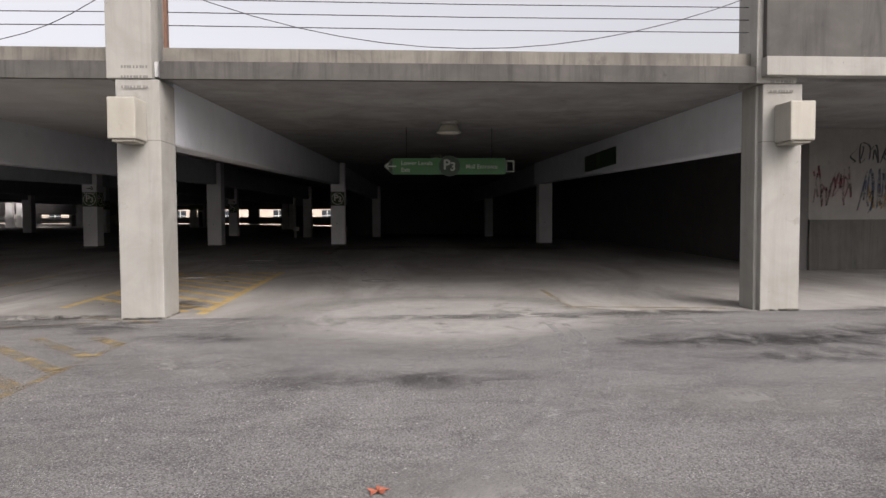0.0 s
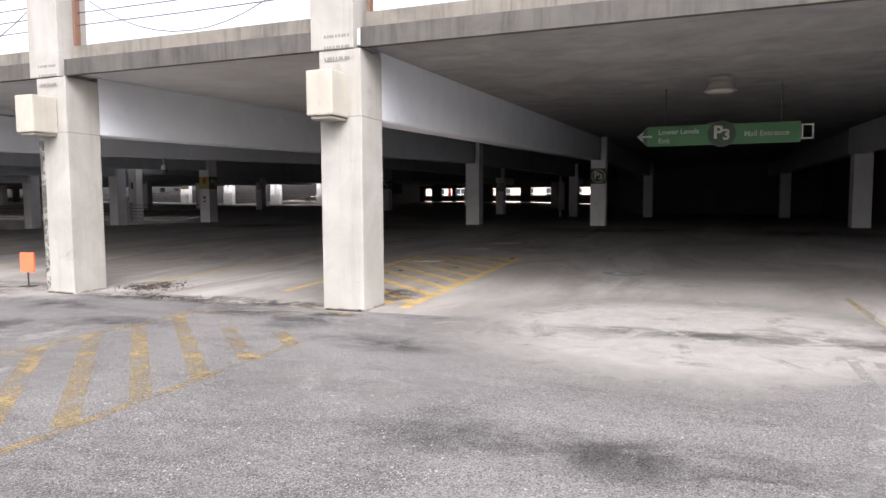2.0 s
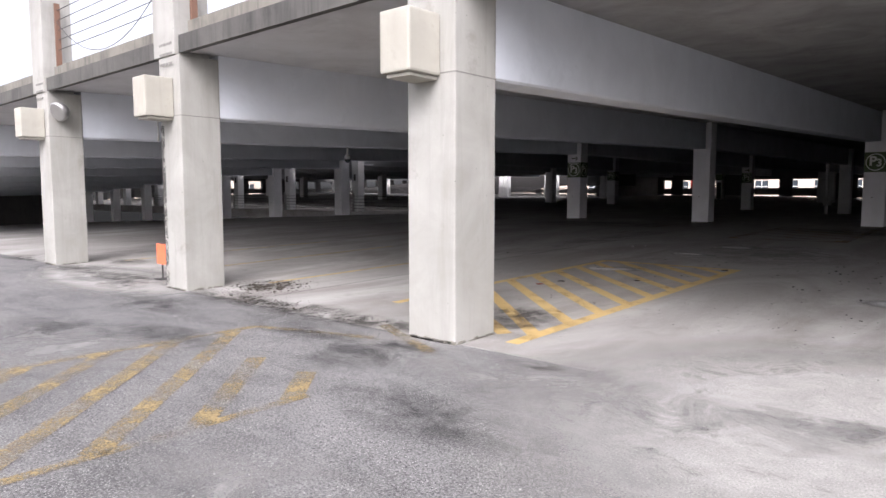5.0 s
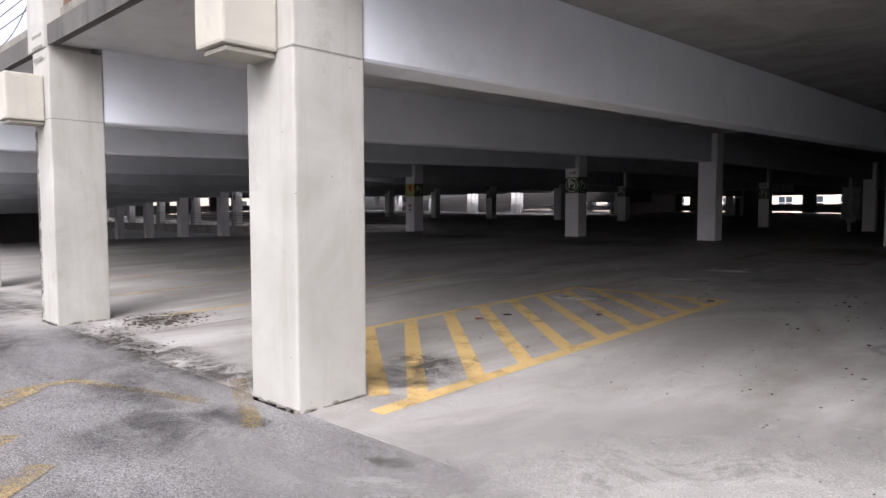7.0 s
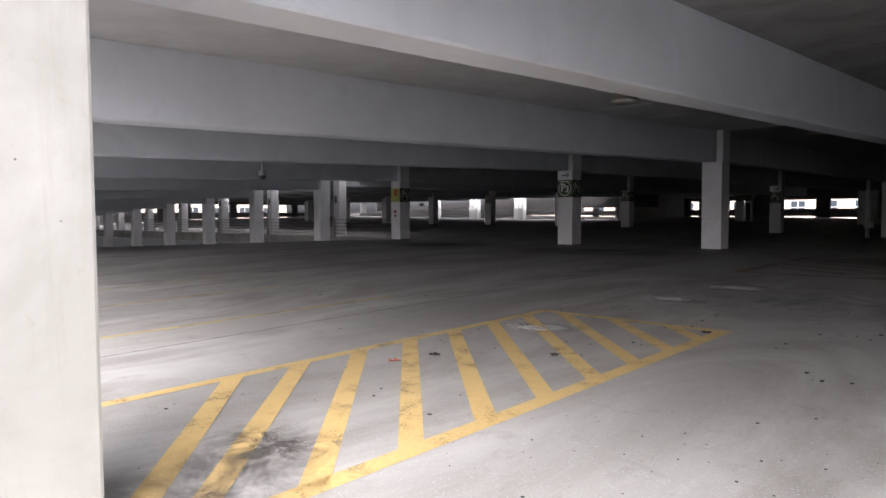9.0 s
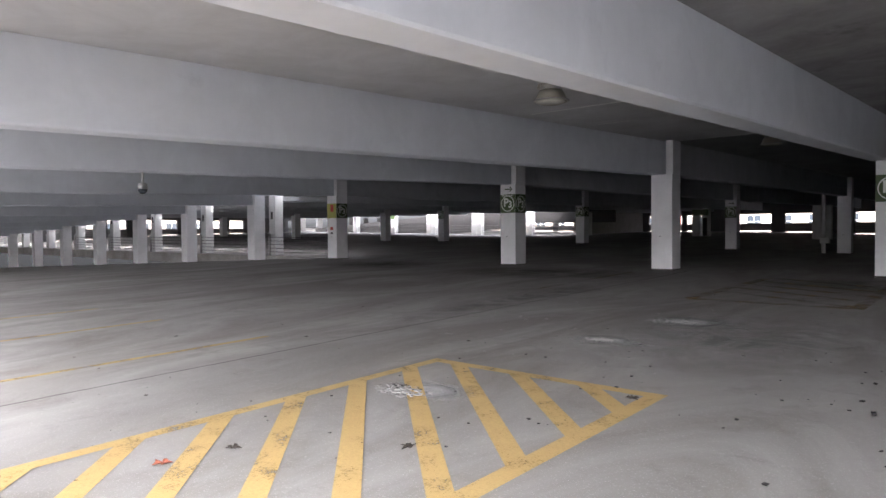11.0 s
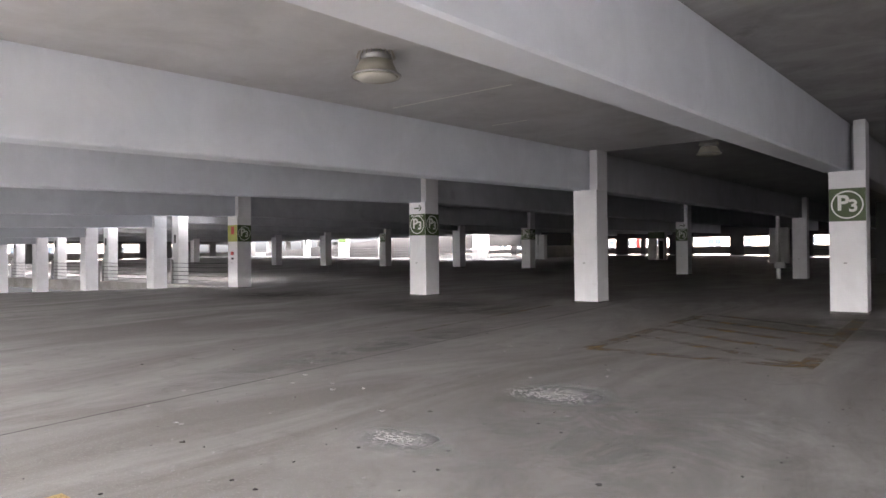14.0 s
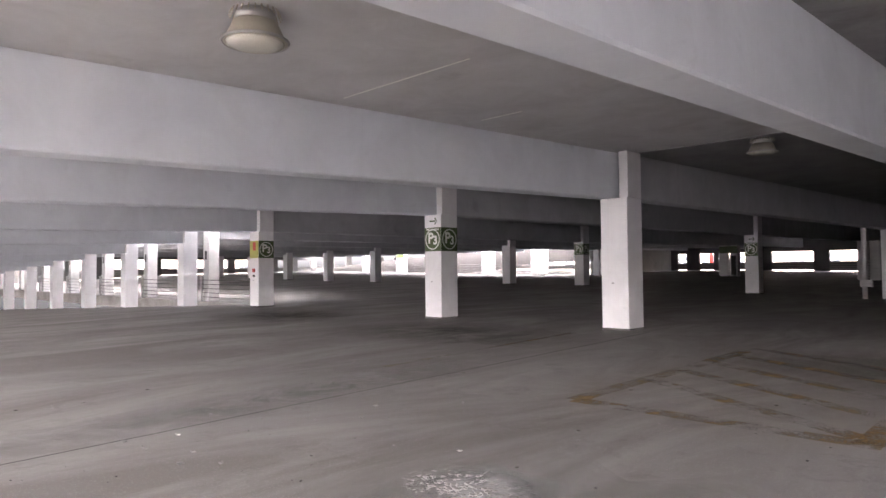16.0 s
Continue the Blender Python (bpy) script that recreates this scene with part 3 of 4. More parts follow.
# ramp in the open court behind the deeper bays
def court_ramp(y, xs, lows, tops):
    root = empty("court_ramp", 0, y, 0)
    # panels and rails are near-black: the covered ramp's shade is put into their colour
    for k in range(len(xs) - 1):
        (a, b_), (l0, l1), (t0, t1) = xs[k:k + 2], lows[k:k + 2], tops[k:k + 2]
        part("side_panel", prism([(a, 0, l0), (a, 0.25, l0), (a, 0.25, t0), (a, 0, t0)], [(b_, 0, l1), (b_, 0.25, l1), (b_, 0.25, t1), (b_, 0, t1)]), M_DARK, root)
        for i in range(5):
            f = 0.12 + 0.14 * i
            p0, p1 = l0 + (t0 - l0) * f, l1 + (t1 - l1) * f
            part("rail_bar", prism([(a, -0.07, p0), (a, -0.004, p0), (a, -0.004, p0 + 0.05), (a, -0.07, p0 + 0.05)], [(b_, -0.07, p1), (b_, -0.004, p1), (b_, -0.004, p1 + 0.05), (b_, -0.07, p1 + 0.05)]), M_DARK, root)
    tagged(root, "ramp side with horizontal rails rising through the court, shade put into its colour", "ramp", kind="structure")


court_ramp(76.0, [-84.0, -75.0, -65.0, -58.8, -52.3, -47.7, -44.0, -33.5], [1.0, 1.0, 1.0, 1.1, 1.4, 2.0, 2.4, 2.35], [2.0, 2.6, 3.2, 3.6, 3.85, 4.0, 4.1, 4.3])
tagged(link("court_wall", box(COURT - 0.3, COURT, 77.5, Y_FAR - 0.1, 0.5, FAR_TOP), M_WALL), "concrete side wall of the open court", "wall", kind="structure")


def court_column(x, wide):
    """A pair of shafts at a slab joint with stacked rail anchors between them."""
    z = zf(x, Y_L)
    root = empty("court_column", x, Y_L, z)
    top = zs(x, Y_L) - z + (0.0 if x > COURT else 0.5)
    part("shaft", box(0, 0.62, 0, 0.6, -0.02, top, 0.015), M_BRICKW, root)
    part("shaft", box(wide - 0.62, wide, 0, 0.6, -0.02, top, 0.015), M_BRICKW, root)
    for k in range(7):
        part("rail_bracket", box(-0.04, wide + 0.04, -0.08, -0.002, 0.1 + 0.2 * k, 0.23 + 0.2 * k, 0.01), M_BRICKW, root)
    if x in (-65.8, -24.6):
        part("sign_band", box(0.0, wide, -0.006, -0.001, 1.9, 2.5), M_GREEN, root, "green painted level band")
    if x == -24.6:
        part("dark_door", box(wide - 0.5, wide - 0.1, -0.1, -0.084, 0.02, 1.7), M_DARK, root, "narrow dark recess")
    return tagged(root, "white paired columns with stacked rail brackets before the court", "column", "court columns", "structure")


L_X = [(-72.8, 0.75), (-65.8, 1.4), (-58.6, 1.4), (-51.2, 1.4), (-44.3, 1.75), (-36.8, 1.4), (-24.6, 1.5), (-14.5, 1.4)]
for x, wide in L_X:
    court_column(x, wide)
for (xa, wa), (xb, wb) in zip(L_X, L_X[1:6]):
    root = empty("court_barrier", xa + wa, Y_L + 0.2, zf(xa, Y_L))
    L = xb - xa - wa
    for k in range(6):
        z1 = zf(xb, Y_L) - zf(xa, Y_L)
        part("rail_bar", tube([(0, 0, 0.15 + 0.2 * k), (L, 0, z1 + 0.15 + 0.2 * k)], 0.03, 6), M_CABLE, root)
    tagged(root, "dark horizontal barrier rails between paired columns", "railing", "court barriers")
# far building
root = empty("far_building", -40, 135, 0)
part("wall", box(-60, 60, 0, 12, 0, 14), M_BEIGE, root)
part("roof", box(-60.4, 60.4, -0.4, 12.4, 14.004, 14.5), M_EDGE, root)
for i in range(24):
    for k in range(3):
        x, z = -56 + i * 4.9, 1.6 + 4.2 * k
        w = part("window", box(x, x + 2.2, -0.06, -0.004, z, z + 2.2), M_PANE, root, "dark window")
        part("frame", box(x + 1.05, x + 1.15, -0.1, -0.064, z, z + 2.2), M_SIGNWHITE, w)
        part("frame", box(x, x + 2.2, -0.1, -0.064, z + 1.05, z + 1.15), M_SIGNWHITE, w)
tagged(root, "long beige stucco building with dark windows", "building")
root = empty("west_building", -135, 20, 0)
part("wall", box(-12, 0, 0, 75, 0, 12), M_BEIGE, root)
part("roof", box(-12.4, 0.4, -0.4, 75.4, 12.004, 12.5), M_EDGE, root)
for i in range(12):
    for k in range(2):
        y, z = 3 + i * 6.0, 2.0 + 4.6 * k
        w = part("window", box(0.004, 0.06, y, y + 2.4, z, z + 1.6), M_PANE, root, "dark window")
        part("frame", box(0.064, 0.1, y + 1.15, y + 1.25, z, z + 1.6), M_SIGNWHITE, w)
tagged(root, "beige stucco building beyond the open end", "building")



# graffiti on the side wall
def scrawl(x, z, w, h, mat, seed, label, r=0.035):
    rnd = random.Random(seed)
    root = empty("graffiti", x, 16.43 if z < 1.4 else 16.496, z)
    for k in range(9):
        pts = [Vector((w * (k + 0.5) / 9 + rnd.uniform(-0.3, 0.3) * w / 3, 0, h * rnd.random())) for i in range(5)]
        b = bmesh.new()
        last = None
        for i in range(len(pts) - 1):
            p0, p1, p2, p3 = pts[max(i - 1, 0)], pts[i], pts[i + 1], pts[min(i + 2, len(pts) - 1)]
            for j in range(8):
                t = j / 8
                p = 0.5 * (2 * p1 + (p2 - p0) * t + (2 * p0 - 5 * p1 + 4 * p2 - p3) * t * t + (3 * p1 - p0 - 3 * p2 + p3) * t ** 3)
                q = [b.verts.new((p.x + dx, -0.003 - 0.0006 * k, p.z + dz)) for dx, dz in ((-r, -r * 0.6), (r, r * 0.6))]
                if last:
                    b.faces.new((last[0], q[0], q[1], last[1]))
                last = q
        part("spray_stroke", b, mat, root)
    return tagged(root, label, "graffiti", kind="structure")


scrawl(9.95, 1.8, 1.0, 1.1, M_GRAF_R, 1, "old maroon spray graffiti on the wall", 0.026)
scrawl(11.2, 1.6, 1.4, 1.2, M_GRAF_B, 2, "old blue spray graffiti on the wall", 0.026)
scrawl(11.5, 1.7, 1.3, 0.8, M_GRAF_Y, 3, "old ochre spray graffiti on the wall", 0.03)
scrawl(11.0, 2.9, 2.0, 0.6, M_GRAF_K, 4, "black spray tag high on the wall", 0.022)
scrawl(13.4, 1.8, 1.6, 1.3, M_GRAF_R, 5, "old maroon spray graffiti on the wall", 0.026)

# downpipe by a deep column
root = empty("downpipe", -9.42, 51.75, zf(-9.4, 51.7))
part("pipe", tube([(0, 0, 0), (0, 0, 3.85)], 0.1, 12), M_BRICKW, root)
part("clamp", box(-0.16, 0.3, -0.13, 0.13, 0.55, 0.85, 0.01), M_BRICKW, root)
tagged(root, "pale painted downpipe with a clamp beside a column", "pipe")
# flood lamp on a front column, conduit on its beam
root = empty("flood_lamp", -15.59, 10.12, 3.25)
part("arm", tube([(0, 0, 0), (0.16, 0, 0.02)], 0.03, 8), M_METAL, root)
hd = part("head", lathe([(0.05, 0), (0.14, 0.03), (0.19, 0.12), (0.2, 0.2), (0.17, 0.22)]), M_METAL, root)
hd.matrix_basis = pose(0.17, 0.05, 0.02, 115, 0, 20)
tagged(root, "grey round flood lamp on a front column", "flood lamp")
root = empty("conduit", -15.585, 12.2, 0)
part("pipe", tube([(0, 0, zs(-15.6, 12.2) - 0.02), (0, 0, zc(-15.6, 12.2) - 0.15), (0, 2.4, zc(-15.6, 14.6) - 0.15)], 0.02, 6), M_METAL, root)
tagged(root, "thin grey conduit along a beam", "conduit")


# ---- painted lines ----
def floor_quad(b, pts, lift, fz):
    vs = [b.verts.new((x, y, fz(x, y) + lift)) for x, y in pts]
    f = b.faces.new(vs)
    if f.normal.z < 0:
        f.normal_flip()


def stripe(b, p, q, w, lift=0.004, fz=zf):
    (x0, y0), (x1, y1) = p, q
    d = Vector((x1 - x0, y1 - y0)).normalized()
    nx, ny = -d.y * w / 2, d.x * w / 2
    k = 3
    for i in range(k):
        a, c = i / k, (i + 1) / k
        ax, ay, cx, cy = x0 + (x1 - x0) * a, y0 + (y1 - y0) * a, x0 + (x1 - x0) * c, y0 + (y1 - y0) * c
        floor_quad(b, [(ax + nx, ay + ny), (ax - nx, ay - ny), (cx - nx, cy - ny), (cx + nx, cy + ny)], lift, fz)


def flat(x, y):
    return zf(x, y) if y > 10 else 0.0


def marking(name, segs, mat, label, lift=0.004):
    root = empty(name, 0, 0, 0)
    for i, (p, q, w) in enumerate(segs):
        b = bmesh.new()
        stripe(b, p, q, w, lift + 0.0006 * (i % 5), flat)
        b.normal_update()
        bmesh.ops.recalc_face_normals(b, faces=b.faces)
        part("painted_stripe", b, mat, root)
    return tagged(root, label, "road marking", kind="structure")


XR, XL, YE = -4.14, -6.72, 17.3
segs = [((XR, 10.3), (XR, YE + 0.08), 0.16), ((XL, 11.2), (XL, YE + 0.08), 0.14), ((XL, YE), (XR, YE), 0.14)]
for i in range(10):
    y = 10.0 + 0.74 * i
    xe, ye = XL, y + 2.41
    if ye > YE:
        xe, ye = XR + (XL - XR) * (YE - y) / 2.41, YE
    segs.append(((XR, max(y, 10.3)) if i else (XR - 0.3, 10.6), (xe, ye), 0.17))
marking("hatched_marking", segs, M_YELLOW, "yellow hatched no-parking box painted on the floor")
segs = [((-4.32, 2.2), (-4.32, 7.9), 0.10), ((-6.85, 3.4), (-6.85, 9.1), 0.12), ((-6.85, 9.1), (-5.3, 9.6), 0.12), ((-4.5, 9.5), (-5.8, 10.1), 0.14)]
for i in range(7):
    y = 2.30 + 0.68 * i
    segs.append(((-4.35, y), (-6.8, y + 2.4), 0.17))
segs += [((-4.35, 7.05), (-5.6, 8.3), 0.17), ((-4.32, 7.75), (-4.85, 8.3), 0.17)]
marking("hatched_marking", segs, M_YFADE, "faded yellow hatching on the asphalt outside", 0.003)
marking("bay_line", [((-9.72, 11.2), (-9.76, 17.1), 0.11)], M_YBAY, "thin yellow parking bay line")
marking("bay_line", [((-12.5, 11.2), (-12.75, 17.0), 0.11)], M_YBAY, "thin yellow parking bay line")
marking("bay_line", [((-15.3, 11.2), (-15.4, 17.0), 0.11)], M_YBAY, "thin yellow parking bay line")
marking("bay_line", [((4.4, 10.2), (1.9, 10.6), 0.13), ((1.9, 10.6), (1.9, 13.0), 0.1)], M_YFADE, "faded yellow line near the corner column")
segs = [((-6.5, 24.4), (-6.4, 29.2), 0.24), ((-6.5, 24.4), (-3.6, 24.4), 0.24), ((-3.7, 24.4), (-3.7, 30), 0.22)]
for i in range(5):
    segs.append(((-3.8, 24.6 + i * 0.9), (-6.4, 26.0 + i * 0.9), 0.22))
marking("hatched_marking", segs, M_YGHOST, "almost worn-off ochre hatching on the dark floor")
marking("bay_line", [((-10.0, 24.6), (-10.2, 30.0), 0.12)], M_YGHOST, "almost worn-off ochre bay line")

# joints in the slab above
for x0, x1, y in ((-9.5, -7.2, 23.5), (-9.3, -8.5, 26.1), (-7.0, -5.4, 17.2)):
    b = prism([(x0, y - 0.012, zc(x0, y) - 0.006), (x0, y + 0.012, zc(x0, y) - 0.006), (x0, y + 0.012, zc(x0, y) - 0.001), (x0, y - 0.012, zc(x0, y) - 0.001)],
              [(x1, y - 0.012, zc(x1, y) - 0.006), (x1, y + 0.012, zc(x1, y) - 0.006), (x1, y + 0.012, zc(x1, y) - 0.001), (x1, y - 0.012, zc(x1, y) - 0.001)])
    tagged(link("ceiling_joint", b, M_SIGNWHITE), "thin pale sealed joint in the slab soffit", "joint", kind="structure")

# floor joint
b = bmesh.new()
for i in range(12):
    y = 10.5 + i * 1.7
    stripe(b, (-8.55 - 0.018 * (y - 10) + random.uniform(-0.008, 0.008), y), (-8.55 - 0.018 * (y - 8.3) + random.uniform(-0.008, 0.008), y + 1.69), 0.022, 0.003)
bmesh.ops.recalc_face_normals(b, faces=b.faces)
tagged(link("floor_joint", b, M_DARK), "thin dark construction joint in the floor", "floor joint", kind="structure")


# ---- lamps ----
def ceiling_lamp(x, y):
    z = zc(x, y)
    root = empty("ceiling_lamp", x, y, z)
    part("canopy", lathe([(0.16, -0.004), (0.175, -0.02), (0.175, -0.085), (0.16, -0.095)]), M_METAL, root)
    part("housing", lathe([(0.155, -0.097), (0.19, -0.105), (0.235, -0.20), (0.255, -0.25), (0.275, -0.265), (0.275, -0.28), (0.252, -0.28)]), M_LAMP, root)
    for k in range(24):
        rib = part("rib", box(0.196, 0.206, -0.004, 0.004, -0.195, -0.11), M_LAMP, root)
        rib.matrix_basis = pose(0, 0, 0, 0, 0, 15 * k) @ pose(-0.035, 0, 0.045, 0, -22, 0)
    part("lens", lathe([(0.25, -0.281), (0.235, -0.30), (0.17, -0.322), (0.05, -0.328)]), M_GLASSY, root, "dusty unlit glass lens")
    part("guard_ring", lathe([(0.287, -0.262), (0.297, -0.27), (0.287, -0.285), (0.277, -0.285), (0.277, -0.262)]), M_METAL, root)
    return tagged(root, "unlit round ceiling lamp with dusty bell housing", "ceiling lamp", "ceiling lamps")


for x, y in ((-7.5, 21.05), (-6.95, 31.9), (0.18, 15.2), (-13.2, 21.0), (-20.5, 21.0), (-13.0, 40), (0.4, 26)):
    ceiling_lamp(x, y)

# ---- hanging direction sign ----
SY = 16.6
root = empty("hanging_sign", 0.28, SY, 2.66)
board = part("board", box(-1.45, 1.45, -0.04, 0.04, 0, 0.42, 0.01), M_GREEN2, root)
b = bmesh.new()
v = [b.verts.new(p) for y in (-0.04, 0.04) for p in ((-1.455, y, 0.0), (-1.455, y, 0.42), (-1.68, y, 0.21))]
b.faces.new(v[:3])
b.faces.new(v[3:])
for i in range(3):
    b.faces.new((v[i], v[(i + 1) % 3], v[3 + (i + 1) % 3], v[3 + i]))
bmesh.ops.recalc_face_normals(b, faces=b.faces)
part("arrow_end", b, M_SIGNDARK, root, "dark pointed end of the sign")
ar = part("arrow", arrow_mesh(0.14), M_SIGNGREY, root, "white arrow")
ar.matrix_basis = pose(-1.5, -0.046, 0.21, 90, 0, 0) @ pose(0, 0, 0, 0, 180, 0)
disc = part("disc", lathe([(0.27, 0), (0.27, 0.012)]), M_SIGNDARK, root, "dark disc behind the level number")
disc.matrix_basis = pose(0, -0.042, 0.22, 90, 0, 0)
words("level_letter", "P", 0.36, M_SIGNGREY, root, pose(-0.07, -0.058, 0.24, 90, 0, 0))
words("level_number", "3", 0.30, M_SIGNGREY, root, pose(0.09, -0.058, 0.19, 90, 0, 0))
words("direction_words", "Lower Levels", 0.15, M_SIGNGREY, root, pose(-1.24, -0.044, 0.29, 90, 0, 0), "LEFT")
words("direction_words", "Exit", 0.15, M_SIGNGREY, root, pose(-1.24, -0.044, 0.11, 90, 0, 0), "LEFT")
words("direction_words", "Mall Entrance", 0.15, M_SIGNGREY, root, pose(0.42, -0.044, 0.2, 90, 0, 0), "LEFT")
b = bmesh.new()
for x0, x1, z0, z1 in ((1.46, 1.68, 0.06, 0.09), (1.46, 1.68, 0.33, 0.36), (1.46, 1.49, 0.09, 0.33), (1.65, 1.68, 0.09, 0.33)):
    add_box(b, x0, x1, -0.03, 0.03, z0, z1)
part("end_frame", b, M_SIGNGREY, root, "open white square frame at the end")
for x in (-1.1, 1.1):
    part("hanger", tube([(x, 0, 0.42), (x, 0, zc(0, SY) - 2.66)], 0.008), M_CABLE, root)
tagged(root, "green hanging direction sign with white words and arrow", "sign")

# dark sign on the beam by the corner column
root = empty("beam_sign", 5.19, 19.8, 3.08)
part("board", box(-0.05, 0.08, -1.55, 1.55, 0, 0.5, 0.01), M_SIGNDARK, root)
part("disc", box(-0.056, -0.051, -0.2, 0.2, 0.06, 0.44), M_GREEN, root)
tagged(root, "dark green sign board fixed to a beam", "sign")

# security camera
root = empty("dome_camera", -15.75, 18.1, zs(-15.75, 18.1) + 0.78)
part("stem", tube([(0, 0, -0.78), (0, 0, -1.0)], 0.025, 8), M_METAL, root)
part("housing", lathe([(0.05, -1.0), (0.09, -1.03), (0.10, -1.09), (0.10, -1.14)]), M_METAL, root)
part("dome", lathe([(0.095, -1.141), (0.085, -1.19), (0.05, -1.23), (0.01, -1.24)]), M_PANE, root, "dark glossy dome")
tagged(root, "hanging security dome camera on a steel stem", "security camera")


# ---- upper deck cable rail ----
def cable(points, r=0.008):
    return tube(points, r, 5)


for xa, xb in zip(FRONT_X[1:4], FRONT_X[:3]):
    a, b_ = xa + W + 0.03, xb - 0.03
    root = empty("cable_rail", a, 10.15, zc(a, 10) + 0.45)
    L = b_ - a
    for k in range(5):
        part("cable", cable([(0, 0, 0.36 + 0.2 * k), (L / 2, 0, 0.345 + 0.2 * k), (L, 0, 0.36 + 0.2 * k)]), M_CABLE, root)
    for xx in (0.0, L):
        part("bracket", box(xx - 0.025, xx + 0.025, -0.05, 0.05, 0.0, 1.3), M_RUST, root, "rusty bracket plate")
    sag = [(L * i / 14, -0.03, 0.95 - 0.9 * (1 - (2 * i / 14 - 1) ** 2)) for i in range(15)]
    part("slack_wire", cable(sag, 0.007), M_CABLE, root, "slack sagging wire")
    tagged(root, "dark steel cable rail on the upper deck edge", "railing", "upper deck rails")

# cable barriers along the sloping bay
for xa, xb in zip(G_X[5:10], G_X[4:9]):
    a, b_ = xa + W + 0.02, xb - 0.02
    root = empty("cable_barrier", a, Y_G + 0.8, 0.36)
    L = b_ - a
    for k in range(5):
        part("cable", cable([(0, 0, 0.22 + 0.19 * k), (L / 2, 0, 0.20 + 0.19 * k), (L, 0, 0.22 + 0.19 * k)], 0.014), M_CABLE, root)
    for xx in (0.15, L - 0.15):
        part("post", box(xx - 0.04, xx + 0.04, -0.05, 0.05, 0.0, 1.15), M_METAL, root)
    tagged(root, "steel cable barrier between columns at the slab edge", "railing", "inner cable barriers")

# ---- loose things ----
root = empty("orange_marker", -11.62, 10.3, zf(-11.4, 10.3))
part("post", tube([(0, 0, 0), (0, 0, 0.3)], 0.015, 8), M_DARK, root)
part("panel", box(-0.17, 0.17, -0.02, 0.02, 0.27, 0.63, 0.008), M_ORANGE, root)
part("foot", box(-0.12, 0.12, -0.1, 0.1, 0.0, 0.02, 0.005), M_DARK, root)
tagged(root, "small orange panel on a dark post beside a column", "traffic marker")

b = bmesh.new()
arc = [(1.15, 8.9), (1.11, 7.85), (0.75, 6.27), (0.2, 4.9), (-0.33, 4.0), (-0.7, 3.4)]
for off in (0.0, 0.22):
    for p, q in zip(arc, arc[1:]):
        for k in range(3):
            a0, a1 = k / 3, (k + 1) / 3
            stripe(b, (p[0] + (q[0] - p[0]) * a0 + off, p[1] + (q[1] - p[1]) * a0), (p[0] + (q[0] - p[0]) * a1 + off, p[1] + (q[1] - p[1]) * a1), 0.10, 0.0025, flat)
bmesh.ops.recalc_face_normals(b, faces=b.faces)
tagged(link("tyre_mark", b, M_TYRE), "pale curved tyre mark on the asphalt", "tyre mark", kind="structure")


def patch(name, x, y, rx, ry, mat, label, lift=0.005, seed=0):
    rnd = random.Random(seed)
    b = bmesh.new()
    c = b.verts.new((x, y, flat(x, y) + lift))
    ring = []
    for i in range(30):
        a = 2 * math.pi * i / 30
        k = 0.72 + 0.4 * noise.noise((math.cos(a) * 1.6 + seed * 7, math.sin(a) * 1.6, 0.3))
        px, py = x + rx * k * math.cos(a), y + ry * k * math.sin(a)
        ring.append(b.verts.new((px, py, flat(px, py) + lift)))
    for i in range(30):
        b.faces.new((c, ring[i], ring[(i + 1) % 30]))
    return tagged(link(name, b, mat), label, "stain", kind="structure")


patch("apron", -0.9, 9.9, 5.4, 3.7, M_APRON_WIDE, "pale dusty concrete apron fading into the asphalt", 0.0012, seed=60)
patch("apron", -12.5, 9.9, 4.0, 1.6, M_APRON_WIDE, "pale dusty concrete apron fading into the asphalt", 0.0012, seed=61)
patch("dirt_patch", -9.5, 11.0, 0.9, 0.9, M_DIRT, "dark damp dirt and dead leaves beside a column", seed=1)
patch("dirt_patch", -15.0, 11.2, 1.2, 0.7, M_DIRT, "dark damp dirt beside a column", seed=2)
patch("dirt_patch", -4.9, 11.6, 0.8, 0.75, M_DIRT, "damp dark stain behind a column", 0.009, seed=3)
patch("dirt_patch", -4.6, 11.0, 1.0, 1.1, M_DAMP, "broad damp stain behind a column", 0.0085, seed=13)
for i, (x, y, rx, ry) in enumerate(((-2.6, 9.3, 2.9, 1.0), (2.0, 9.7, 2.4, 0.6), (-12.5, 9.6, 2.4, 0.7), (-0.4, 9.75, 2.0, 0.45), (0.8, 9.6, 2.6, 0.7), (3.6, 8.9, 2.2, 0.6), (-6.4, 5.9, 2.2, 1.2), (-3.2, 6.6, 2.0, 0.9), (-0.5, 3.0, 2.2, 1.0), (2.5, 5.0, 2.8, 0.9), (-7.6, 7.2, 2.8, 1.5), (-5.0, 3.6, 2.8, 1.5), (-8.2, 4.6, 2.6, 1.6))):
    patch("dusty_apron", x, y, rx, ry, M_APRON, "pale dusty concrete smear on the asphalt", 0.0015, seed=20 + i)
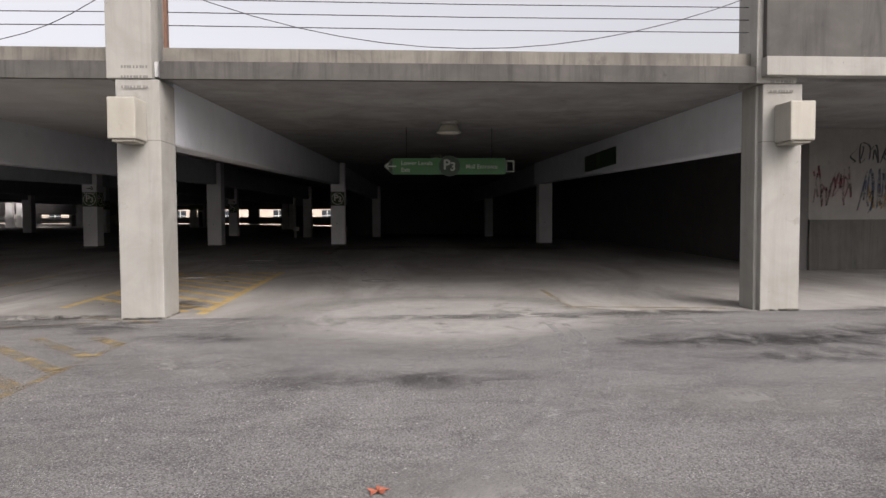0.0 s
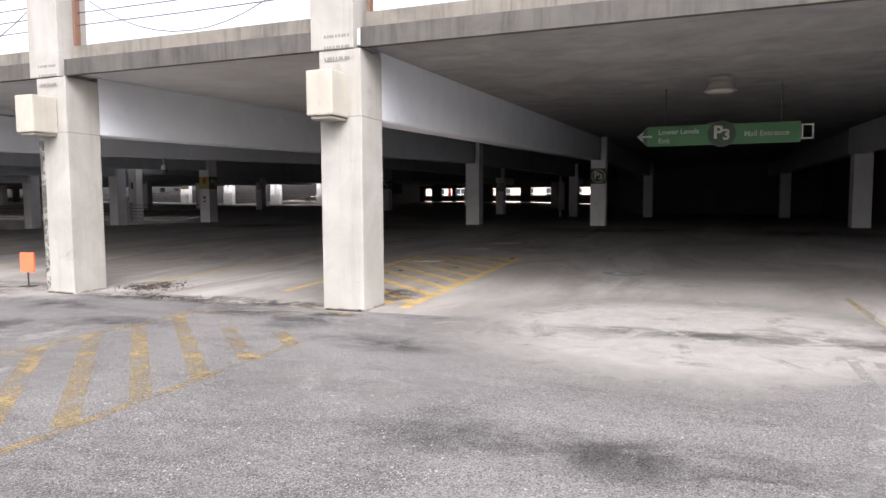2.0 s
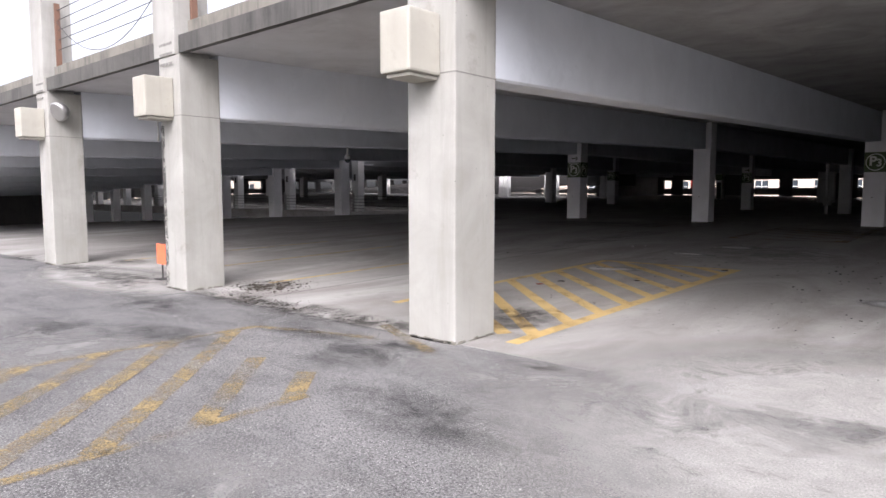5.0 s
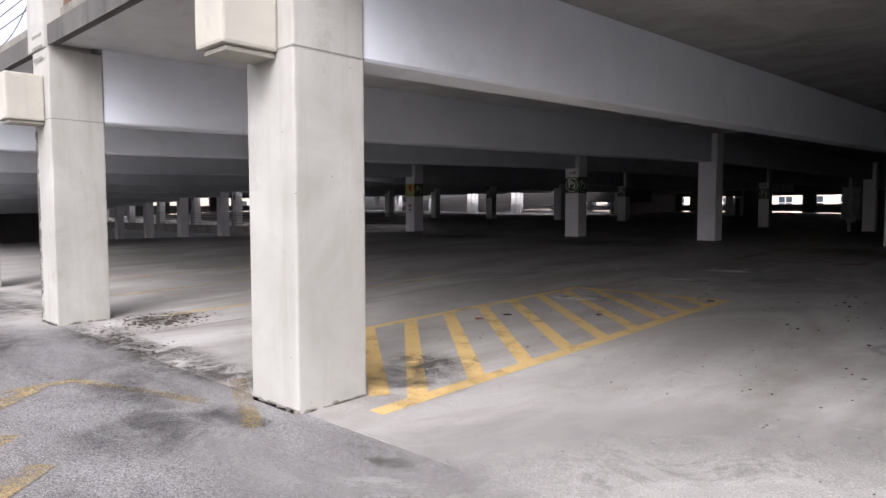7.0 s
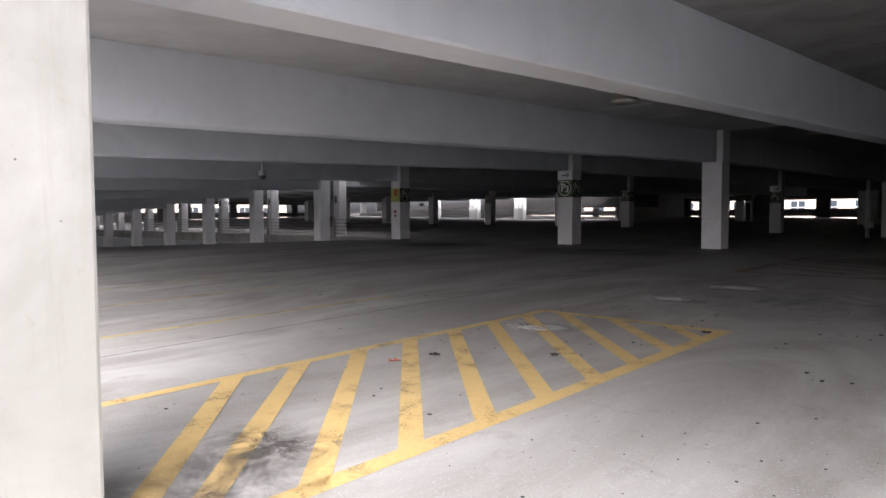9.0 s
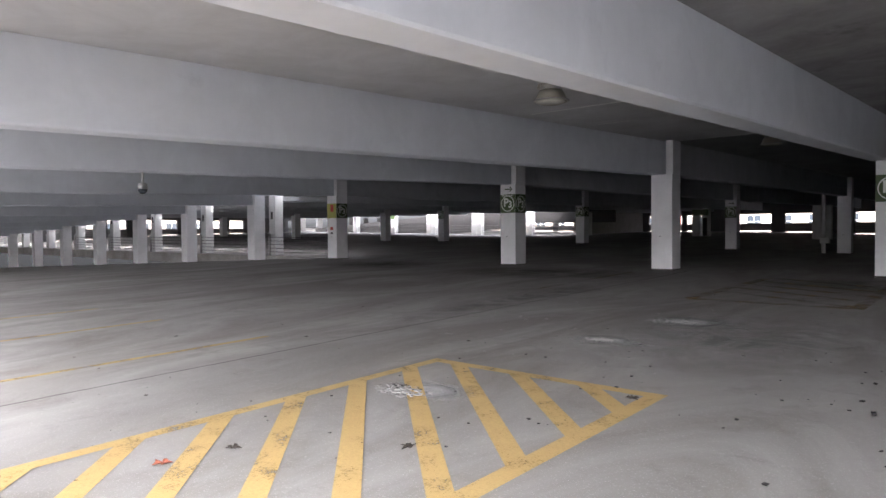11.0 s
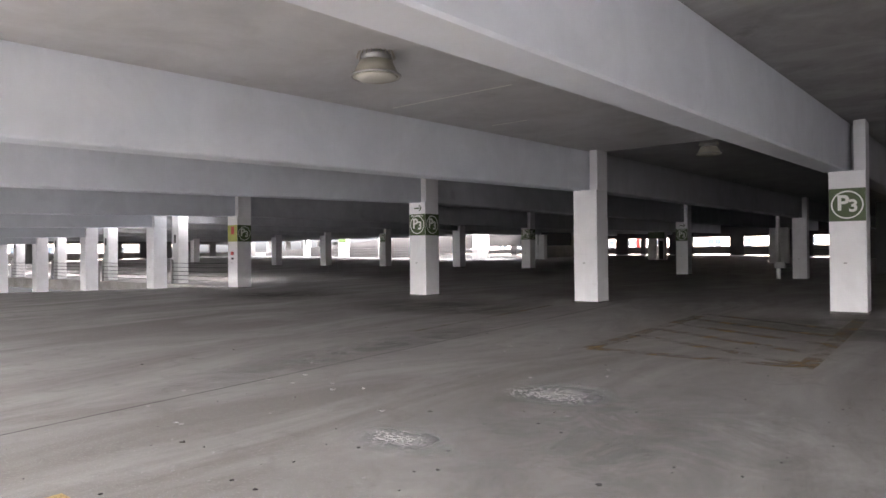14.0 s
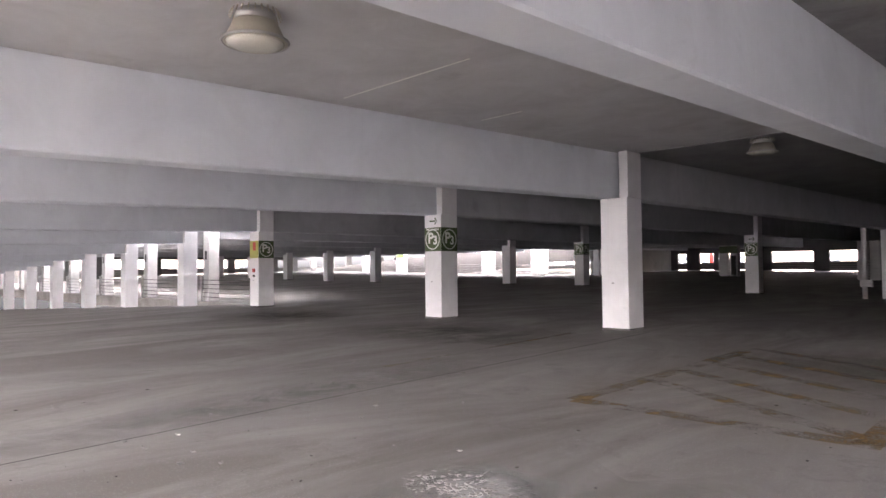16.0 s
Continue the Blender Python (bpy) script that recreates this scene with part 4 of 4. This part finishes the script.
for i, (x, y, rx, ry) in enumerate(((-5.2, 8.9, 1.6, 0.7), (-6.2, 9.4, 1.5, 0.5), (-4.9, 9.5, 0.9, 0.35), (-7.0, 8.2, 1.6, 0.5), (-3.2, 8.2, 1.7, 0.6), (3.0, 7.5, 2.6, 0.7), (5.5, 5.5, 3.0, 0.8), (-8.5, 7.6, 1.8, 0.7), (-1.2, 5.8, 2.4, 0.6), (-9.5, 9.0, 1.6, 0.6), (3.4, 3.4, 2.6, 0.7), (1.6, 2.2, 2.2, 0.5), (6.4, 8.0, 3.0, 0.9), (4.2, 6.4, 3.0, 0.5), (-2.2, 2.0, 2.0, 0.5))):
    patch("damp_patch", x, y, rx, ry, M_DAMP, "dark damp smear on the asphalt", 0.0062, seed=40 + i)
for i, (x, y, rx, ry) in enumerate(((-7.2, 10.0, 1.9, 0.7), (-8.8, 10.0, 1.8, 0.6), (-12.3, 10.0, 2.0, 0.7), (-14.3, 10.0, 2.0, 0.6), (-17.8, 10.0, 2.2, 0.7), (-5.9, 10.1, 1.2, 0.6))):
    patch("dirt_patch", x, y, rx, ry, M_DIRT, "dark damp dirt along the front edge", 0.0075, seed=70 + i)
for i, (x, y, rx, ry) in enumerate(((4.6, 7.4, 5.5, 1.7), (6.5, 4.6, 5.5, 2.2), (3.2, 2.4, 4.5, 1.6))):
    patch("damp_patch", x, y, rx, ry, M_DAMP, "broad dark damp area on the asphalt", 0.0052 + 0.0003 * i, seed=90 + i)
patch("dust_patch", -4.6, 20.3, 2.6, 4.2, M_DUSTY, "broad pale dust worn into the floor", 0.0022, seed=31)
patch("dust_patch", -9.2, 22.5, 1.1, 6.0, M_DUSTY, "pale dusty tyre track on the floor", 0.0022, seed=32)
for i, (x, y, rx, ry) in enumerate(((-3.0, 28.5, 5.5, 2.9), (-12.5, 28.6, 6.0, 2.8), (-20.0, 28.8, 4.5, 2.6), (3.5, 27.5, 4.0, 3.4))):
    patch("floor_stain", x, y, rx, ry, M_BROWN, "broad brown stain on the floor", 0.0026 + 0.0002 * i, seed=110 + i)
patch("floor_stain", -3.5, 9.75, 0.4, 0.16, M_DIRT, "small dark oil stain", seed=4)
patch("dirt_patch", 3.4, 9.9, 2.4, 0.5, M_DIRT, "dark dirt along the front edge", seed=5)
patch("dirt_patch", 7.5, 10.0, 2.4, 0.5, M_DIRT, "dark dirt along the front edge", seed=6)
patch("dust_patch", -5.8, 19.5, 0.7, 0.6, M_DUST, "pale crumbled concrete dust", seed=7)
patch("dust_patch", -5.5, 21.5, 0.95, 0.8, M_DUST, "pale crumbled concrete dust", seed=8)
patch("dust_patch", -5.9, 16.2, 0.7, 0.5, M_DUST, "pale crumbled concrete dust", seed=9)
patch("dust_patch", -1.5, 15.0, 0.7, 0.5, M_DUST, "pale dusty patch on the floor", seed=10)


def rubble(name, x, y, rx, ry, count, mat, size, label, seed):
    rnd = random.Random(seed)
    b = bmesh.new()
    for i in range(count):
        a, r = rnd.uniform(0, 6.283), rnd.random() ** 0.6
        px, py = x + rx * r * math.cos(a), y + ry * r * math.sin(a)
        s = size * rnd.uniform(0.35, 1.3) * (1.3 - r)
        z = flat(px, py)
        vs = [b.verts.new((px + s * rnd.uniform(0.6, 1.3) * sx, py + s * rnd.uniform(0.6, 1.3) * sy, z + (0.001 if lo else s * rnd.uniform(0.4, 0.9)))) for lo in (1, 0) for sx, sy in ((-1, -1), (1, -1), (1, 1), (-1, 1))]
        for q in ((0, 1, 2, 3), (4, 5, 6, 7), (0, 1, 5, 4), (1, 2, 6, 5), (2, 3, 7, 6), (3, 0, 4, 7)):
            b.faces.new([vs[k] for k in q])
    bmesh.ops.recalc_face_normals(b, faces=b.faces)
    return tagged(link(name, b, mat), label, "rubble", kind="stuff")


rubble("rubble", -6.05, 16.1, 0.38, 0.2, 130, M_RUBBLE, 0.022, "crumbled concrete bits in a broken spot", 1)
rubble("rubble", -6.12, 16.15, 0.3, 0.14, 60, M_DARK, 0.02, "dark crumbs in a broken spot", 2)
rubble("rubble", -5.8, 19.5, 0.34, 0.24, 260, M_RUBBLE, 0.015, "crumbled concrete bits on the floor", 3)
rubble("rubble", -5.5, 21.5, 0.55, 0.36, 360, M_RUBBLE, 0.016, "crumbled concrete bits on the floor", 4)
rubble("grit", -2.0, 5.0, 6.0, 4.5, 1400, M_RUBBLE, 0.0055, "pale gravel bits scattered on the asphalt", 5)
rubble("grit", -2.5, 18.0, 7.0, 8.0, 420, M_DARK, 0.012, "dark leaf crumbs scattered on the floor", 6)
rubble("grit", -9.4, 11.0, 0.8, 0.8, 260, M_LEAF2, 0.02, "dead leaf litter beside a column", 7)


def leaf(x, y, s, mat, label, turn):
    b = bmesh.new()
    c = b.verts.new((0, 0, 0.004))
    ring = []
    for i in range(20):
        a = 2 * math.pi * i / 20
        r = s * (1.0 if i % 4 == 0 else 0.42 if i % 2 == 0 else 0.6)
        ring.append(b.verts.new((r * math.cos(a), 0.8 * r * math.sin(a), 0.004 + 0.12 * s * (i % 3))))
    for i in range(20):
        b.faces.new((c, ring[i], ring[(i + 1) % 20]))
    r = bmesh.ops.extrude_face_region(b, geom=b.faces[:])
    bmesh.ops.translate(b, vec=(0, 0, 0.003), verts=[e for e in r["geom"] if isinstance(e, bmesh.types.BMVert)])
    ob = link("fallen_leaf", b, mat)
    ob.matrix_basis = pose(x, y, flat(x, y), 0, 0, turn)
    return tagged(ob, label, "leaf", "fallen leaves")


leaf(-1.05, 3.25, 0.07, M_LEAF, "reddish brown fallen leaf on the asphalt", 20)
rl = random.Random(11)
for i in range(42):
    leaf(rl.uniform(-12, 1), rl.uniform(10.5, 28), rl.uniform(0.015, 0.035), M_LEAF2, "dark curled dead leaf on the floor", rl.uniform(0, 360))
for x, y in ((-4.27, 17.11), (-4.97, 15.02), (-5.94, 14.24)):
    leaf(x, y, 0.07, M_LEAF2, "dark curled dead leaf on the hatching", x * 90)
leaf(-6.05, 13.78, 0.07, M_LEAF, "flattened brown leaf on the floor", 50)
rubble("grit", -8.0, 10.1, 3.0, 0.5, 300, M_LEAF2, 0.012, "dead leaf litter along the front edge", 21)
rubble("grit", -1.0, 12.5, 4.0, 2.5, 260, M_DARK, 0.007, "fine dark crumbs on the floor", 22)
rubble("grit", -7.5, 21.0, 5.0, 5.0, 90, M_RUBBLE, 0.016, "small pale concrete chips scattered on the floor", 23)
